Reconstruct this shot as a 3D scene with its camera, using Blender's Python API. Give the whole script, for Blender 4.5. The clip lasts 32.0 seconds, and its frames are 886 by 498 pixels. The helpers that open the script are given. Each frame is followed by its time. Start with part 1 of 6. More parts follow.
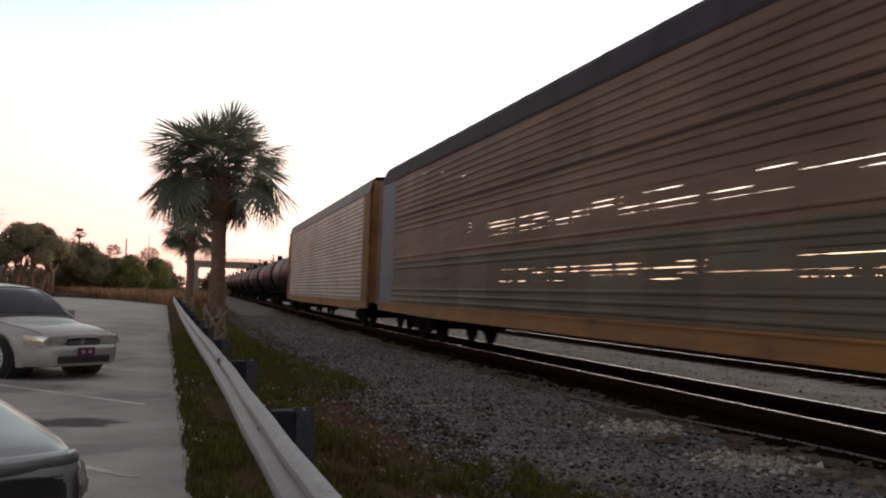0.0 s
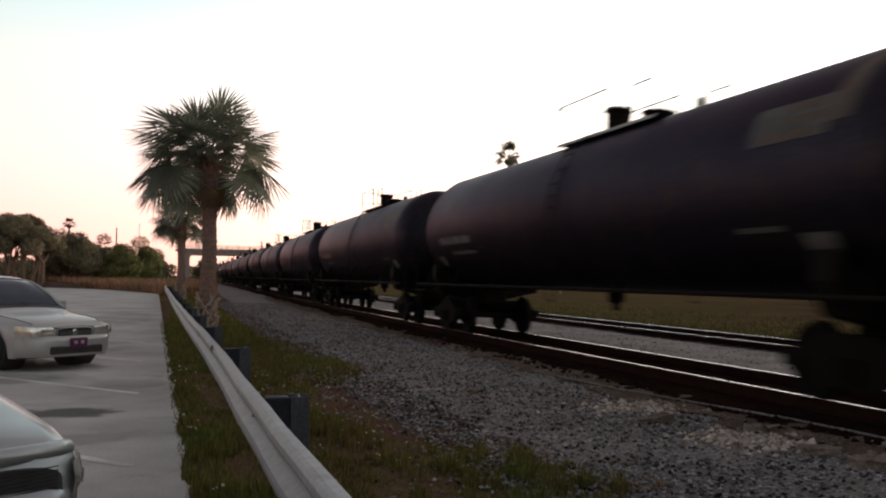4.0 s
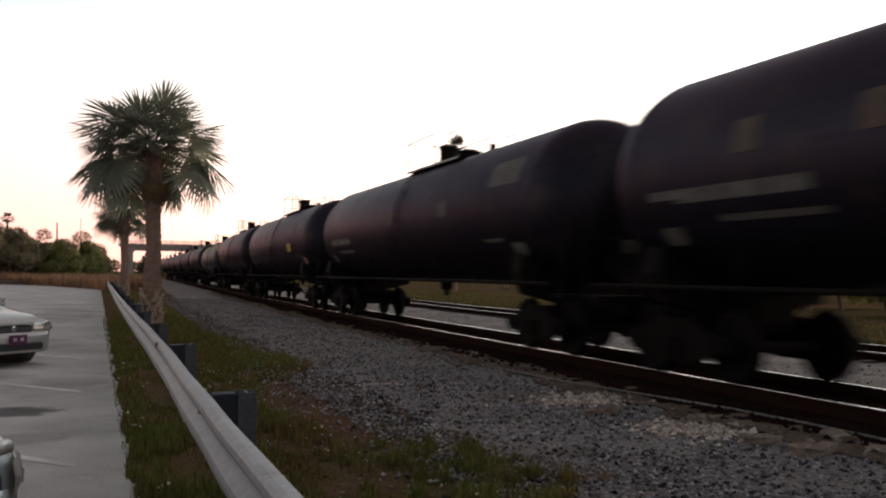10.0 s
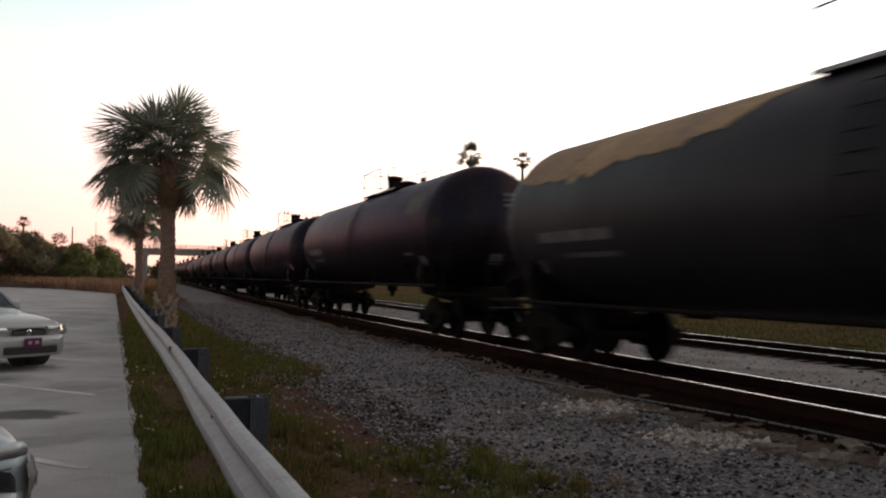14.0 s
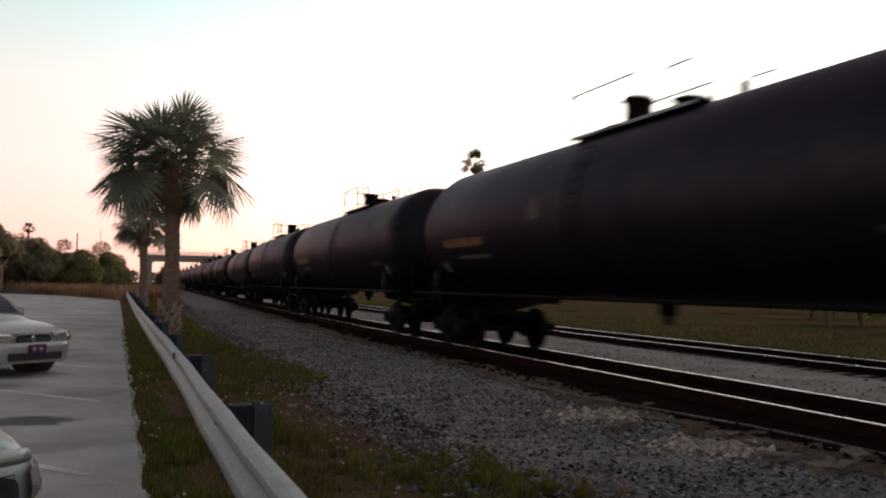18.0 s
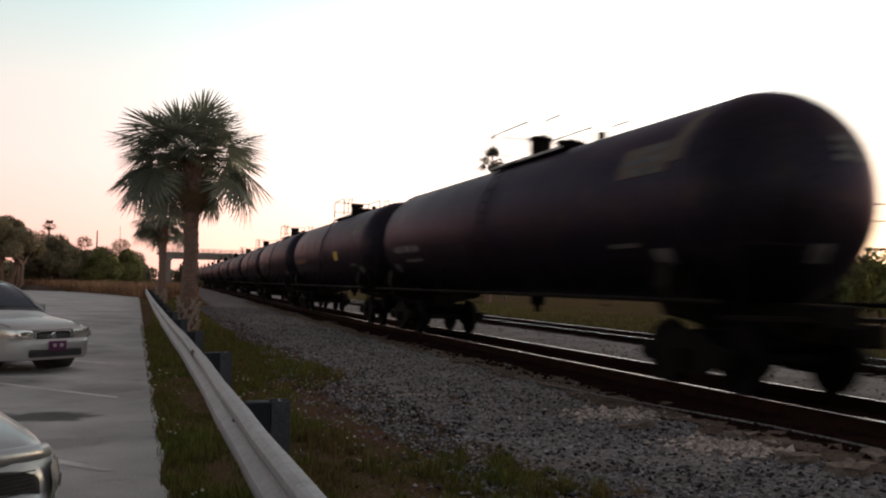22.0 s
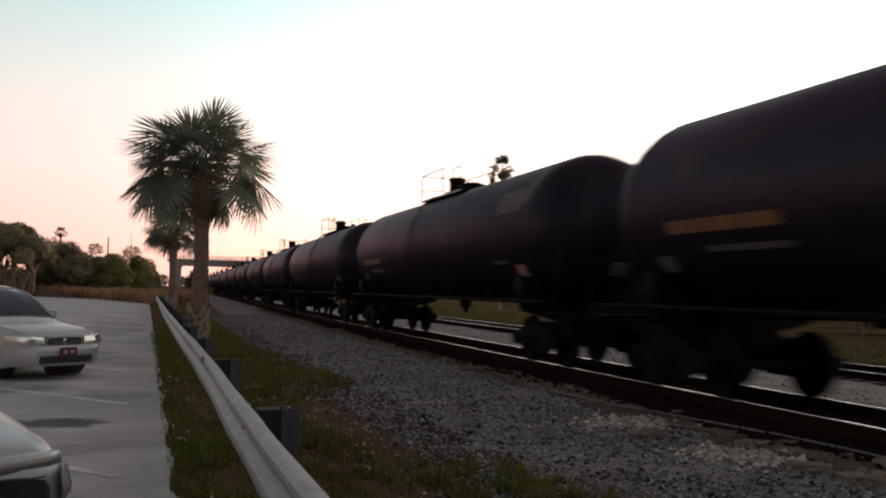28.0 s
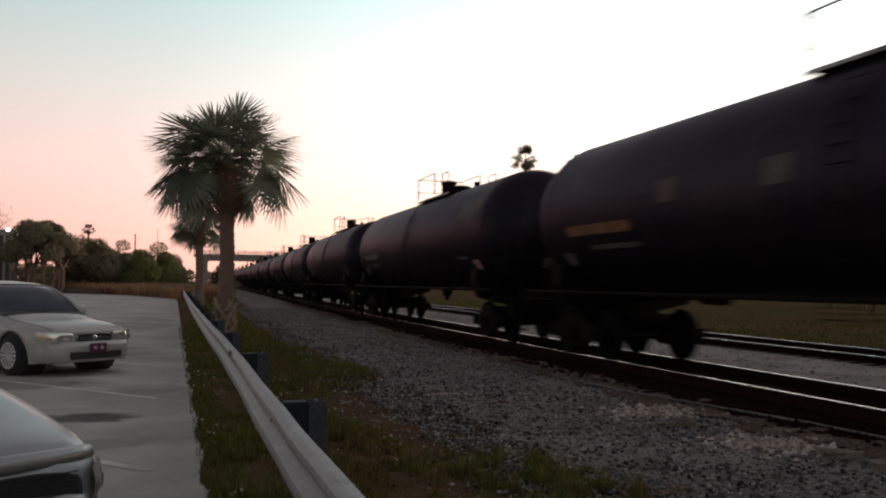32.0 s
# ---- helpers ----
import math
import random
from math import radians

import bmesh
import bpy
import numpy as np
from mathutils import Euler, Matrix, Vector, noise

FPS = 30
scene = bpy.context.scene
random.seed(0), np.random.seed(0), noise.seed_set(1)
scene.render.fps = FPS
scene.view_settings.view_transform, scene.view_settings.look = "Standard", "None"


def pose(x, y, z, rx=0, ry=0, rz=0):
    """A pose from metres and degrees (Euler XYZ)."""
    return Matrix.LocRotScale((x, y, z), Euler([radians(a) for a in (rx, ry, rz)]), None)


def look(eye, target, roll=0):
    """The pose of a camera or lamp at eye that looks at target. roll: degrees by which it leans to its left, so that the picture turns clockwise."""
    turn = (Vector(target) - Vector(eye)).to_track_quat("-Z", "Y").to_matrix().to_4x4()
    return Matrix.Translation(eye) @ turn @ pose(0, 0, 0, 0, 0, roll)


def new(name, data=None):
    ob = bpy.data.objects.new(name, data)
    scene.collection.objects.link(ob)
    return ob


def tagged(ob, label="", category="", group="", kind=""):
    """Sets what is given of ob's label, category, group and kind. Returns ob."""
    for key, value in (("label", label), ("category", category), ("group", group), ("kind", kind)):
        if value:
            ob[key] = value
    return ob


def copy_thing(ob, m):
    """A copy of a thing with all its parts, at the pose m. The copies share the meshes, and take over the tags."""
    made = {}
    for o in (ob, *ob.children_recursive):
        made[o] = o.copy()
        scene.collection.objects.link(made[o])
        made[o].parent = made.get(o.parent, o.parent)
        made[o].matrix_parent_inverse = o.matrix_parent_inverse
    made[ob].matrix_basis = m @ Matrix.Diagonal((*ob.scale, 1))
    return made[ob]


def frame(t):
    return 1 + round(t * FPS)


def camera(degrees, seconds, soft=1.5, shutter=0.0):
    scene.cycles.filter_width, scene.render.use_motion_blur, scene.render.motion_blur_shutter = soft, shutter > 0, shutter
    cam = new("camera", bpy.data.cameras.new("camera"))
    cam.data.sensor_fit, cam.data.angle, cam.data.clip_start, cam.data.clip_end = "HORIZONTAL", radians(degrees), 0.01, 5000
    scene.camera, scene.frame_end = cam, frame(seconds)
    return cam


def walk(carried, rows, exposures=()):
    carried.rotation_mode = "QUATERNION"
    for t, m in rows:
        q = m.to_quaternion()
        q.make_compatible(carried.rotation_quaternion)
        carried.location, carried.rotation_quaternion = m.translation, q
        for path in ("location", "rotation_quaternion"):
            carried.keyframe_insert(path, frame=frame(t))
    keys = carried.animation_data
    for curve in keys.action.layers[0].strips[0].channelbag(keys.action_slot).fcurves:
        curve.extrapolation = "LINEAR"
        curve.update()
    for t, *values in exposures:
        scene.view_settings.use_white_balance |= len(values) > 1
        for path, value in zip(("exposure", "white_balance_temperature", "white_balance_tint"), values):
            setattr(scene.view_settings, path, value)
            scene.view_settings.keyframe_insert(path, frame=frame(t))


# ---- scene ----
# One fixed eye beside the line, turning by hand.
EYE_H = 1.5
cam = camera(51.38, 32.0, soft=2.1, shutter=0.55)
CAMERA_ROWS = [
    (0, pose(0, 0, EYE_H, 92.83, -1.68, -17.00)),
    (0.5, pose(0, 0, EYE_H, 92.63, -1.77, -16.62)),
    (1, pose(0, 0, EYE_H, 92.44, -1.43, -16.68)),
    (1.5, pose(0, 0, EYE_H, 92.54, -1.26, -16.61)),
    (2, pose(0, 0, EYE_H, 92.28, -1.20, -16.77)),
    (2.5, pose(0, 0, EYE_H, 91.99, -0.89, -16.93)),
    (3, pose(0, 0, EYE_H, 91.97, -0.84, -17.34)),
    (3.5, pose(0, 0, EYE_H, 91.94, -0.78, -17.37)),
    (5.5, pose(0, 0, EYE_H, 91.51, -0.53, -18.47)),
    (6, pose(0, 0, EYE_H, 91.61, -0.69, -18.99)),
    (6.5, pose(0, 0, EYE_H, 91.67, -0.79, -19.78)),
    (7, pose(0, 0, EYE_H, 91.76, -0.81, -20.31)),
    (7.5, pose(0, 0, EYE_H, 91.53, -0.87, -20.92)),
    (8, pose(0, 0, EYE_H, 91.52, -0.98, -21.59)),
    (8.5, pose(0, 0, EYE_H, 91.60, -1.08, -21.39)),
    (9, pose(0, 0, EYE_H, 91.68, -0.68, -21.03)),
    (9.5, pose(0, 0, EYE_H, 91.70, -0.58, -20.70)),
    (10, pose(0, 0, EYE_H, 91.52, -0.44, -20.70)),
    (10.5, pose(0, 0, EYE_H, 91.39, -0.48, -20.49)),
    (11, pose(0, 0, EYE_H, 91.34, -0.49, -20.47)),
    (11.5, pose(0, 0, EYE_H, 91.57, -0.52, -20.25)),
    (12, pose(0, 0, EYE_H, 91.91, -0.61, -20.32)),
    (12.5, pose(0, 0, EYE_H, 91.87, -0.60, -20.33)),
    (13, pose(0, 0, EYE_H, 91.84, -0.65, -20.17)),
    (13.5, pose(0, 0, EYE_H, 91.65, -0.70, -20.00)),
    (14, pose(0, 0, EYE_H, 91.89, -0.81, -19.90)),
    (14.5, pose(0, 0, EYE_H, 91.89, -0.99, -19.90)),
    (16.5, pose(0, 0, EYE_H, 91.90, -0.78, -19.91)),
    (17, pose(0, 0, EYE_H, 91.80, -0.91, -19.93)),
    (17.5, pose(0, 0, EYE_H, 92.15, -1.03, -19.67)),
    (18, pose(0, 0, EYE_H, 92.33, -0.92, -19.65)),
    (18.5, pose(0, 0, EYE_H, 92.31, -1.06, -19.48)),
    (19, pose(0, 0, EYE_H, 92.39, -1.21, -19.33)),
    (19.5, pose(0, 0, EYE_H, 92.27, -1.42, -19.13)),
    (20, pose(0, 0, EYE_H, 92.40, -1.10, -19.06)),
    (20.5, pose(0, 0, EYE_H, 92.58, -1.14, -18.88)),
    (21, pose(0, 0, EYE_H, 92.42, -1.21, -18.72)),
    (21.5, pose(0, 0, EYE_H, 92.24, -1.29, -18.70)),
    (22, pose(0, 0, EYE_H, 92.20, -1.12, -18.58)),
    (22.5, pose(0, 0, EYE_H, 92.16, -0.94, -18.55)),
    (23, pose(0, 0, EYE_H, 92.04, -1.01, -18.42)),
    (23.5, pose(0, 0, EYE_H, 91.93, -1.20, -18.40)),
    (24, pose(0, 0, EYE_H, 92.11, -1.50, -18.53)),
    (24.5, pose(0, 0, EYE_H, 92.01, -1.31, -18.66)),
    (25, pose(0, 0, EYE_H, 92.19, -1.22, -18.46)),
    (25.5, pose(0, 0, EYE_H, 92.20, -1.03, -18.26)),
    (27.5, pose(0, 0, EYE_H, 92.72, -1.19, -18.04)),
    (28, pose(0, 0, EYE_H, 92.65, -1.24, -17.98)),
    (28.5, pose(0, 0, EYE_H, 92.60, -1.04, -18.07)),
    (29, pose(0, 0, EYE_H, 92.52, -0.99, -17.85)),
    (29.5, pose(0, 0, EYE_H, 92.59, -0.69, -17.34)),
    (30, pose(0, 0, EYE_H, 92.48, -0.41, -16.70)),
    (30.5, pose(0, 0, EYE_H, 92.63, -0.41, -16.35)),
    (31, pose(0, 0, EYE_H, 92.33, -0.64, -16.49)),
    (31.5, pose(0, 0, EYE_H, 92.30, -0.59, -16.40)),
    (32, pose(0, 0, EYE_H, 92.10, -0.46, -16.44)),
]
# the film brightens and dims a little on its way
EXPOSURES = [(0, 1.95, 6600, 10), (3.0, 1.9, 6600, 10), (6.5, 1.78, 6600, 10), (7.5, 1.78, 6600, 10), (9.0, 1.95, 6600, 10), (13.0, 1.95, 6600, 10), (14.0, 1.85, 6600, 10), (18.0, 1.68, 6600, 10), (25.0, 1.63, 6600, 10), (30.0, 1.52, 6600, 10), (32.0, 1.4, 6600, 10)]
walk(cam, CAMERA_ROWS, EXPOSURES)

# ---------------------------------------------------------------- light
SUN_AZ = 62.0      # degrees from +y towards +x
SUN_EL = 5.0
SKY = 0.016          # share of the clear-sky light
world = bpy.data.worlds.new("dusk_sky")
scene.world = world
world.use_nodes = True
wn, wl = world.node_tree.nodes, world.node_tree.links
wn.clear()
w_out = wn.new("ShaderNodeOutputWorld")
w_bg = wn.new("ShaderNodeBackground")
w_sky = wn.new("ShaderNodeTexSky")
w_sky.sky_type = "NISHITA"
w_sky.sun_disc = False
w_sky.sun_elevation = radians(SUN_EL)
w_sky.sun_rotation = radians(SUN_AZ)
w_sky.altitude = 5
w_sky.air_density = 1.0
w_sky.dust_density = 1.0
w_sky.ozone_density = 1.5
# evening haze: pink low down, pale in the middle, teal above
w_co = wn.new("ShaderNodeTexCoord")
w_sep = wn.new("ShaderNodeSeparateXYZ")
HAZE_PINK = ((0.0, (0.290, 0.138, 0.122)), (0.05, (0.285, 0.152, 0.138)), (0.12, (0.262, 0.178, 0.165)), (0.20, (0.205, 0.188, 0.174)),
             (0.30, (0.130, 0.172, 0.172)), (0.42, (0.098, 0.095, 0.097)), (0.6, (0.073, 0.062, 0.060)), (1.0, (0.050, 0.043, 0.042)))
HAZE_GOLD = ((0.0, (0.355, 0.205, 0.142)), (0.05, (0.355, 0.232, 0.175)), (0.12, (0.345, 0.264, 0.225)), (0.20, (0.290, 0.275, 0.250)),
             (0.30, (0.205, 0.245, 0.235)), (0.42, (0.099, 0.096, 0.097)), (0.6, (0.073, 0.062, 0.060)), (1.0, (0.050, 0.043, 0.042)))


def haze(stops):
    r = wn.new("ShaderNodeValToRGB")
    e = r.color_ramp.elements
    e[0].position, e[0].color = stops[0][0], (*stops[0][1], 1)
    e[1].position, e[1].color = stops[-1][0], (*stops[-1][1], 1)
    for p_, c_ in stops[1:-1]:
        k_ = e.new(p_)
        k_.color = (*c_, 1)
    wl.new(w_sep.outputs["Z"], r.inputs["Fac"])
    return r


w_pink, w_gold = haze(HAZE_PINK), haze(HAZE_GOLD)
w_ramp = wn.new("ShaderNodeMix")
w_ramp.data_type = "RGBA"
wl.new(w_pink.outputs["Color"], w_ramp.inputs["A"])
wl.new(w_gold.outputs["Color"], w_ramp.inputs["B"])
w_add = wn.new("ShaderNodeVectorMath")
w_add.operation = "MULTIPLY_ADD"
w_add.inputs[1].default_value = (SKY, SKY, SKY)
w_bg.inputs["Strength"].default_value = 1.0
wl.new(w_co.outputs["Generated"], w_sep.inputs[0])
wl.new(w_sky.outputs[0], w_add.inputs[0])
# the half of the sky away from the sunset is dimmer
w_dot = wn.new("ShaderNodeVectorMath")
w_dot.operation = "DOT_PRODUCT"
w_dot.inputs[1].default_value = (math.sin(radians(SUN_AZ)), math.cos(radians(SUN_AZ)), 0)
w_dim = wn.new("ShaderNodeMapRange")
w_dim.interpolation_type = "SMOOTHSTEP"
w_dim.inputs["From Min"].default_value = -1.0
w_dim.inputs["From Max"].default_value = -0.4
w_dim.inputs["To Min"].default_value = 0.2
w_dim.inputs["To Max"].default_value = 1.0
w_mul = wn.new("ShaderNodeVectorMath")
w_mul.operation = "MULTIPLY"
wl.new(w_co.outputs["Generated"], w_dot.inputs[0])
wl.new(w_dot.outputs["Value"], w_dim.inputs["Value"])
w_side = wn.new("ShaderNodeMapRange")      # pink away from the sunset, golden towards it
w_side.interpolation_type = "SMOOTHSTEP"
w_side.inputs["From Min"].default_value = 0.40
w_side.inputs["From Max"].default_value = 0.85
wl.new(w_dot.outputs["Value"], w_side.inputs["Value"])
wl.new(w_side.outputs[0], w_ramp.inputs["Factor"])
wl.new(w_ramp.outputs["Result"], w_mul.inputs[0])
w_lit = wn.new("ShaderNodeMapRange")
w_lit.interpolation_type = "SMOOTHSTEP"
w_lit.inputs["From Min"].default_value = -0.1
w_lit.inputs["From Max"].default_value = 1.0
w_lit.inputs["To Min"].default_value = 1.0
w_lit.inputs["To Max"].default_value = 2.0
w_both = wn.new("ShaderNodeMath")
w_both.operation = "MULTIPLY"
wl.new(w_dot.outputs["Value"], w_lit.inputs["Value"])
wl.new(w_dim.outputs[0], w_both.inputs[0])
wl.new(w_lit.outputs[0], w_both.inputs[1])
wl.new(w_both.outputs[0], w_mul.inputs[1])
wl.new(w_mul.outputs[0], w_add.inputs[2])
wl.new(w_add.outputs[0], w_bg.inputs["Color"])
wl.new(w_bg.outputs[0], w_out.inputs["Surface"])

sun_data = bpy.data.lights.new("sun", "SUN")
sun_data.energy = 0.2
sun_data.angle = radians(12)
sun_data.color = (1.0, 0.72, 0.48)
sun = new("sun", sun_data)
saz, sel = radians(SUN_AZ), radians(SUN_EL + 2)
sun.matrix_world = look((math.sin(saz) * 50, math.cos(saz) * 50, math.sin(sel) * 50), (0, 0, 0))


# ---------------------------------------------------------------- materials
def rgb(c):
    return (c[0], c[1], c[2], 1.0)


def mat(name, a, b=None, rough=0.7, metal=0.0, coarse=0.8, fine=25.0, bump=0.15, grain=0.25, object_random=0.0,
        island=False, stretch=(1, 1, 1), coat=0.0, spec=0.5, contrast=0.35, through_light=0.0, blotch=None):
    """Two colours mixed by coarse stains, fine grain on top, and a little relief."""
    m = bpy.data.materials.new(name)
    m.use_nodes = True
    n, l = m.node_tree.nodes, m.node_tree.links
    s = n["Principled BSDF"]
    b = b or tuple(x * 0.65 for x in a)
    co = n.new("ShaderNodeTexCoord")
    mp = n.new("ShaderNodeMapping")
    mp.inputs["Scale"].default_value = stretch
    l.new(co.outputs["Object"], mp.inputs["Vector"])
    big = n.new("ShaderNodeTexNoise")
    big.inputs["Scale"].default_value = coarse
    big.inputs["Detail"].default_value = 5
    big.inputs["Roughness"].default_value = 0.62
    l.new(mp.outputs[0], big.inputs["Vector"])
    ramp = n.new("ShaderNodeValToRGB")
    ramp.color_ramp.elements[0].position = 0.5 - contrast / 2
    ramp.color_ramp.elements[1].position = 0.5 + contrast / 2
    ramp.color_ramp.elements[0].color = rgb(b)
    ramp.color_ramp.elements[1].color = rgb(a)
    l.new(big.outputs["Fac"], ramp.inputs["Fac"])
    small = n.new("ShaderNodeTexNoise")
    small.inputs["Scale"].default_value = fine
    small.inputs["Detail"].default_value = 4
    l.new(mp.outputs[0], small.inputs["Vector"])
    rng = n.new("ShaderNodeMapRange")
    rng.inputs["From Min"].default_value = 0.3
    rng.inputs["From Max"].default_value = 0.7
    rng.inputs["To Min"].default_value = 1 - grain
    rng.inputs["To Max"].default_value = 1 + grain
    l.new(small.outputs["Fac"], rng.inputs["Value"])
    mul = n.new("ShaderNodeVectorMath")
    mul.operation = "MULTIPLY"
    l.new(ramp.outputs["Color"], mul.inputs[0])
    l.new(rng.outputs[0], mul.inputs[1])
    last = mul.outputs[0]
    if blotch:                    # larger patches of another colour, with soft ragged rims
        tone, size, lo, hi = blotch
        far = n.new("ShaderNodeTexNoise")
        far.inputs["Scale"].default_value = size
        far.inputs["Detail"].default_value = 6
        far.inputs["Roughness"].default_value = 0.65
        l.new(co.outputs["Object"], far.inputs["Vector"])
        cover = n.new("ShaderNodeMapRange")
        cover.interpolation_type = "SMOOTHSTEP"
        cover.inputs["From Min"].default_value = lo
        cover.inputs["From Max"].default_value = hi
        l.new(far.outputs["Fac"], cover.inputs["Value"])
        over = n.new("ShaderNodeMix")
        over.data_type = "RGBA"
        over.inputs["B"].default_value = rgb(tone)
        l.new(cover.outputs[0], over.inputs["Factor"])
        l.new(last, over.inputs["A"])
        last = over.outputs["Result"]
    if object_random or island:
        if island:
            src = n.new("ShaderNodeNewGeometry").outputs["Random Per Island"]
        else:
            src = n.new("ShaderNodeObjectInfo").outputs["Random"]
        r2 = n.new("ShaderNodeMapRange")
        k = object_random or 0.4
        r2.inputs["To Min"].default_value = 1 - k
        r2.inputs["To Max"].default_value = 1 + k
        l.new(src, r2.inputs["Value"])
        m2 = n.new("ShaderNodeVectorMath")
        m2.operation = "MULTIPLY"
        l.new(last, m2.inputs[0])
        l.new(r2.outputs[0], m2.inputs[1])
        last = m2.outputs[0]
    l.new(last, s.inputs["Base Color"])
    rr = n.new("ShaderNodeMapRange")
    rr.inputs["To Min"].default_value = max(0.03, rough - 0.12)
    rr.inputs["To Max"].default_value = min(1.0, rough + 0.12)
    l.new(big.outputs["Fac"], rr.inputs["Value"])
    l.new(rr.outputs[0], s.inputs["Roughness"])
    s.inputs["Metallic"].default_value = metal
    s.inputs["Coat Weight"].default_value = coat
    s.inputs["Specular IOR Level"].default_value = spec
    if bump:
        bp = n.new("ShaderNodeBump")
        bp.inputs["Strength"].default_value = bump
        bp.inputs["Distance"].default_value = 0.02
        l.new(small.outputs["Fac"], bp.inputs["Height"])
        l.new(bp.outputs[0], s.inputs["Normal"])
    if through_light:             # thin leaves pass part of the light
        tr = n.new("ShaderNodeBsdfTranslucent")
        mx = n.new("ShaderNodeMixShader")
        mx.inputs[0].default_value = through_light
        l.new(last, tr.inputs["Color"])
        l.new(s.outputs[0], mx.inputs[1])
        l.new(tr.outputs[0], mx.inputs[2])
        l.new(mx.outputs[0], n["Material Output"].inputs["Surface"])
    return m


def glow(name, colour, power):
    m = bpy.data.materials.new(name)
    m.use_nodes = True
    s = m.node_tree.nodes["Principled BSDF"]
    s.inputs["Base Color"].default_value = rgb(colour)
    s.inputs["Emission Color"].default_value = rgb(colour)
    s.inputs["Emission Strength"].default_value = power
    return m


M_ASPHALT = mat("worn_concrete", (0.54, 0.525, 0.51), (0.33, 0.317, 0.307), 0.85, coarse=0.45, fine=45, bump=0.2, grain=0.14, contrast=0.34, spec=0.15, blotch=((0.32, 0.305, 0.29), 1.7, 0.53, 0.72))
M_PAINT = mat("lot_line_paint", (0.72, 0.71, 0.68), (0.42, 0.41, 0.39), 0.7, coarse=2.5, fine=50, grain=0.15)
M_SOIL = mat("verge_soil", (0.115, 0.092, 0.052), (0.105, 0.062, 0.044), 0.95, coarse=1.2, fine=30, bump=0.5, grain=0.4, spec=0.0, blotch=((0.135, 0.072, 0.052), 0.9, 0.5, 0.62))
M_GRAVEL = mat("ballast_bed", (0.27, 0.25, 0.243), (0.155, 0.141, 0.137), 0.95, coarse=0.6, fine=22, bump=0.9, grain=0.55, spec=0.0, blotch=((0.19, 0.16, 0.14), 0.42, 0.5, 0.72))
# stones between the ties: the shade down there is put into their colour
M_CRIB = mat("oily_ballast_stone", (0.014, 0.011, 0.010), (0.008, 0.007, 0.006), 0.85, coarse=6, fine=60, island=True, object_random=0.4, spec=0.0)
M_STONE = mat("ballast_stone", (0.265, 0.255, 0.263), (0.108, 0.102, 0.105), 0.9, coarse=6, fine=60, bump=0.2, island=True, object_random=0.95, spec=0.0, blotch=((0.16, 0.133, 0.117), 0.42, 0.5, 0.74))
M_PALE = mat("pale_rock", (0.50, 0.43, 0.38), (0.32, 0.272, 0.238), 0.9, coarse=4, fine=40, island=True, object_random=0.55, spec=0.0)
# paler copy of the ballast bed, with low sky glare in its colour
M_PALEBED = mat("pale_gravel", (0.33, 0.31, 0.30), (0.20, 0.187, 0.178), 0.95, coarse=0.8, fine=20, bump=0.6, grain=0.35, spec=0.0)
M_GRASSDULL = mat("dull_grass_blade", (0.105, 0.11, 0.04), (0.095, 0.075, 0.036), 0.9, coarse=0.5, fine=5, bump=0, island=True, object_random=0.4, through_light=0.45, spec=0.0)
M_BOOT = mat("old_leaf_base", (0.55, 0.46, 0.37), (0.34, 0.27, 0.21), 0.95, coarse=6, fine=40, bump=0.5)
M_DARKWALL = mat("dim_wall", (0.10, 0.085, 0.075), (0.06, 0.05, 0.045), 0.9, coarse=0.4, fine=6)
# brown dirt, its colour taken near black to include shade by the track
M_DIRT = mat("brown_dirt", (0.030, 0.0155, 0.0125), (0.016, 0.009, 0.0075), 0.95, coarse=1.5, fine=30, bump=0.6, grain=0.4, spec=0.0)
M_FIELDGREEN = mat("rough_field", (0.105, 0.078, 0.042), (0.075, 0.062, 0.031), 0.95, coarse=0.5, fine=6, bump=0.3, grain=0.3, spec=0.0, blotch=((0.13, 0.08, 0.047), 0.15, 0.5, 0.62))
M_FIELD = mat("dry_field", (0.14, 0.10, 0.05), (0.09, 0.07, 0.035), 0.95, coarse=0.15, fine=4, bump=0.4, grain=0.35, spec=0.0)
M_GRASS = mat("grass_blade", (0.115, 0.148, 0.036), (0.148, 0.108, 0.048), 0.8, coarse=0.9, fine=9, bump=0, island=True, object_random=0.5, through_light=0.45, spec=0.0)
M_DRYGRASS = mat("dry_grass_blade", (0.40, 0.235, 0.145), (0.29, 0.178, 0.112), 0.85, coarse=0.1, fine=2, bump=0, island=True, object_random=0.35, through_light=0.45, spec=0.0)
M_FLOWER = mat("white_flower", (0.56, 0.54, 0.44), (0.42, 0.4, 0.3), 0.8, bump=0)
M_GALV = mat("galvanised_steel", (0.38, 0.385, 0.40), (0.25, 0.25, 0.26), 0.55, 0.3, coarse=2.2, fine=22, bump=0.08, grain=0.14, contrast=0.5, blotch=((0.20, 0.195, 0.19), 5.0, 0.58, 0.74))
M_POST = mat("dark_steel_post", (0.088, 0.098, 0.118), (0.052, 0.06, 0.072), 0.6, 0.3, coarse=3, fine=40)
M_BLOCK = mat("dark_spacer_block", (0.034, 0.039, 0.05), (0.022, 0.026, 0.034), 0.75, coarse=3, fine=40, spec=0.2)
M_BANK = mat("bare_earth_bank", (0.17, 0.125, 0.105), (0.11, 0.08, 0.066), 0.95, coarse=0.6, fine=8, bump=0.4, grain=0.3, spec=0.0)
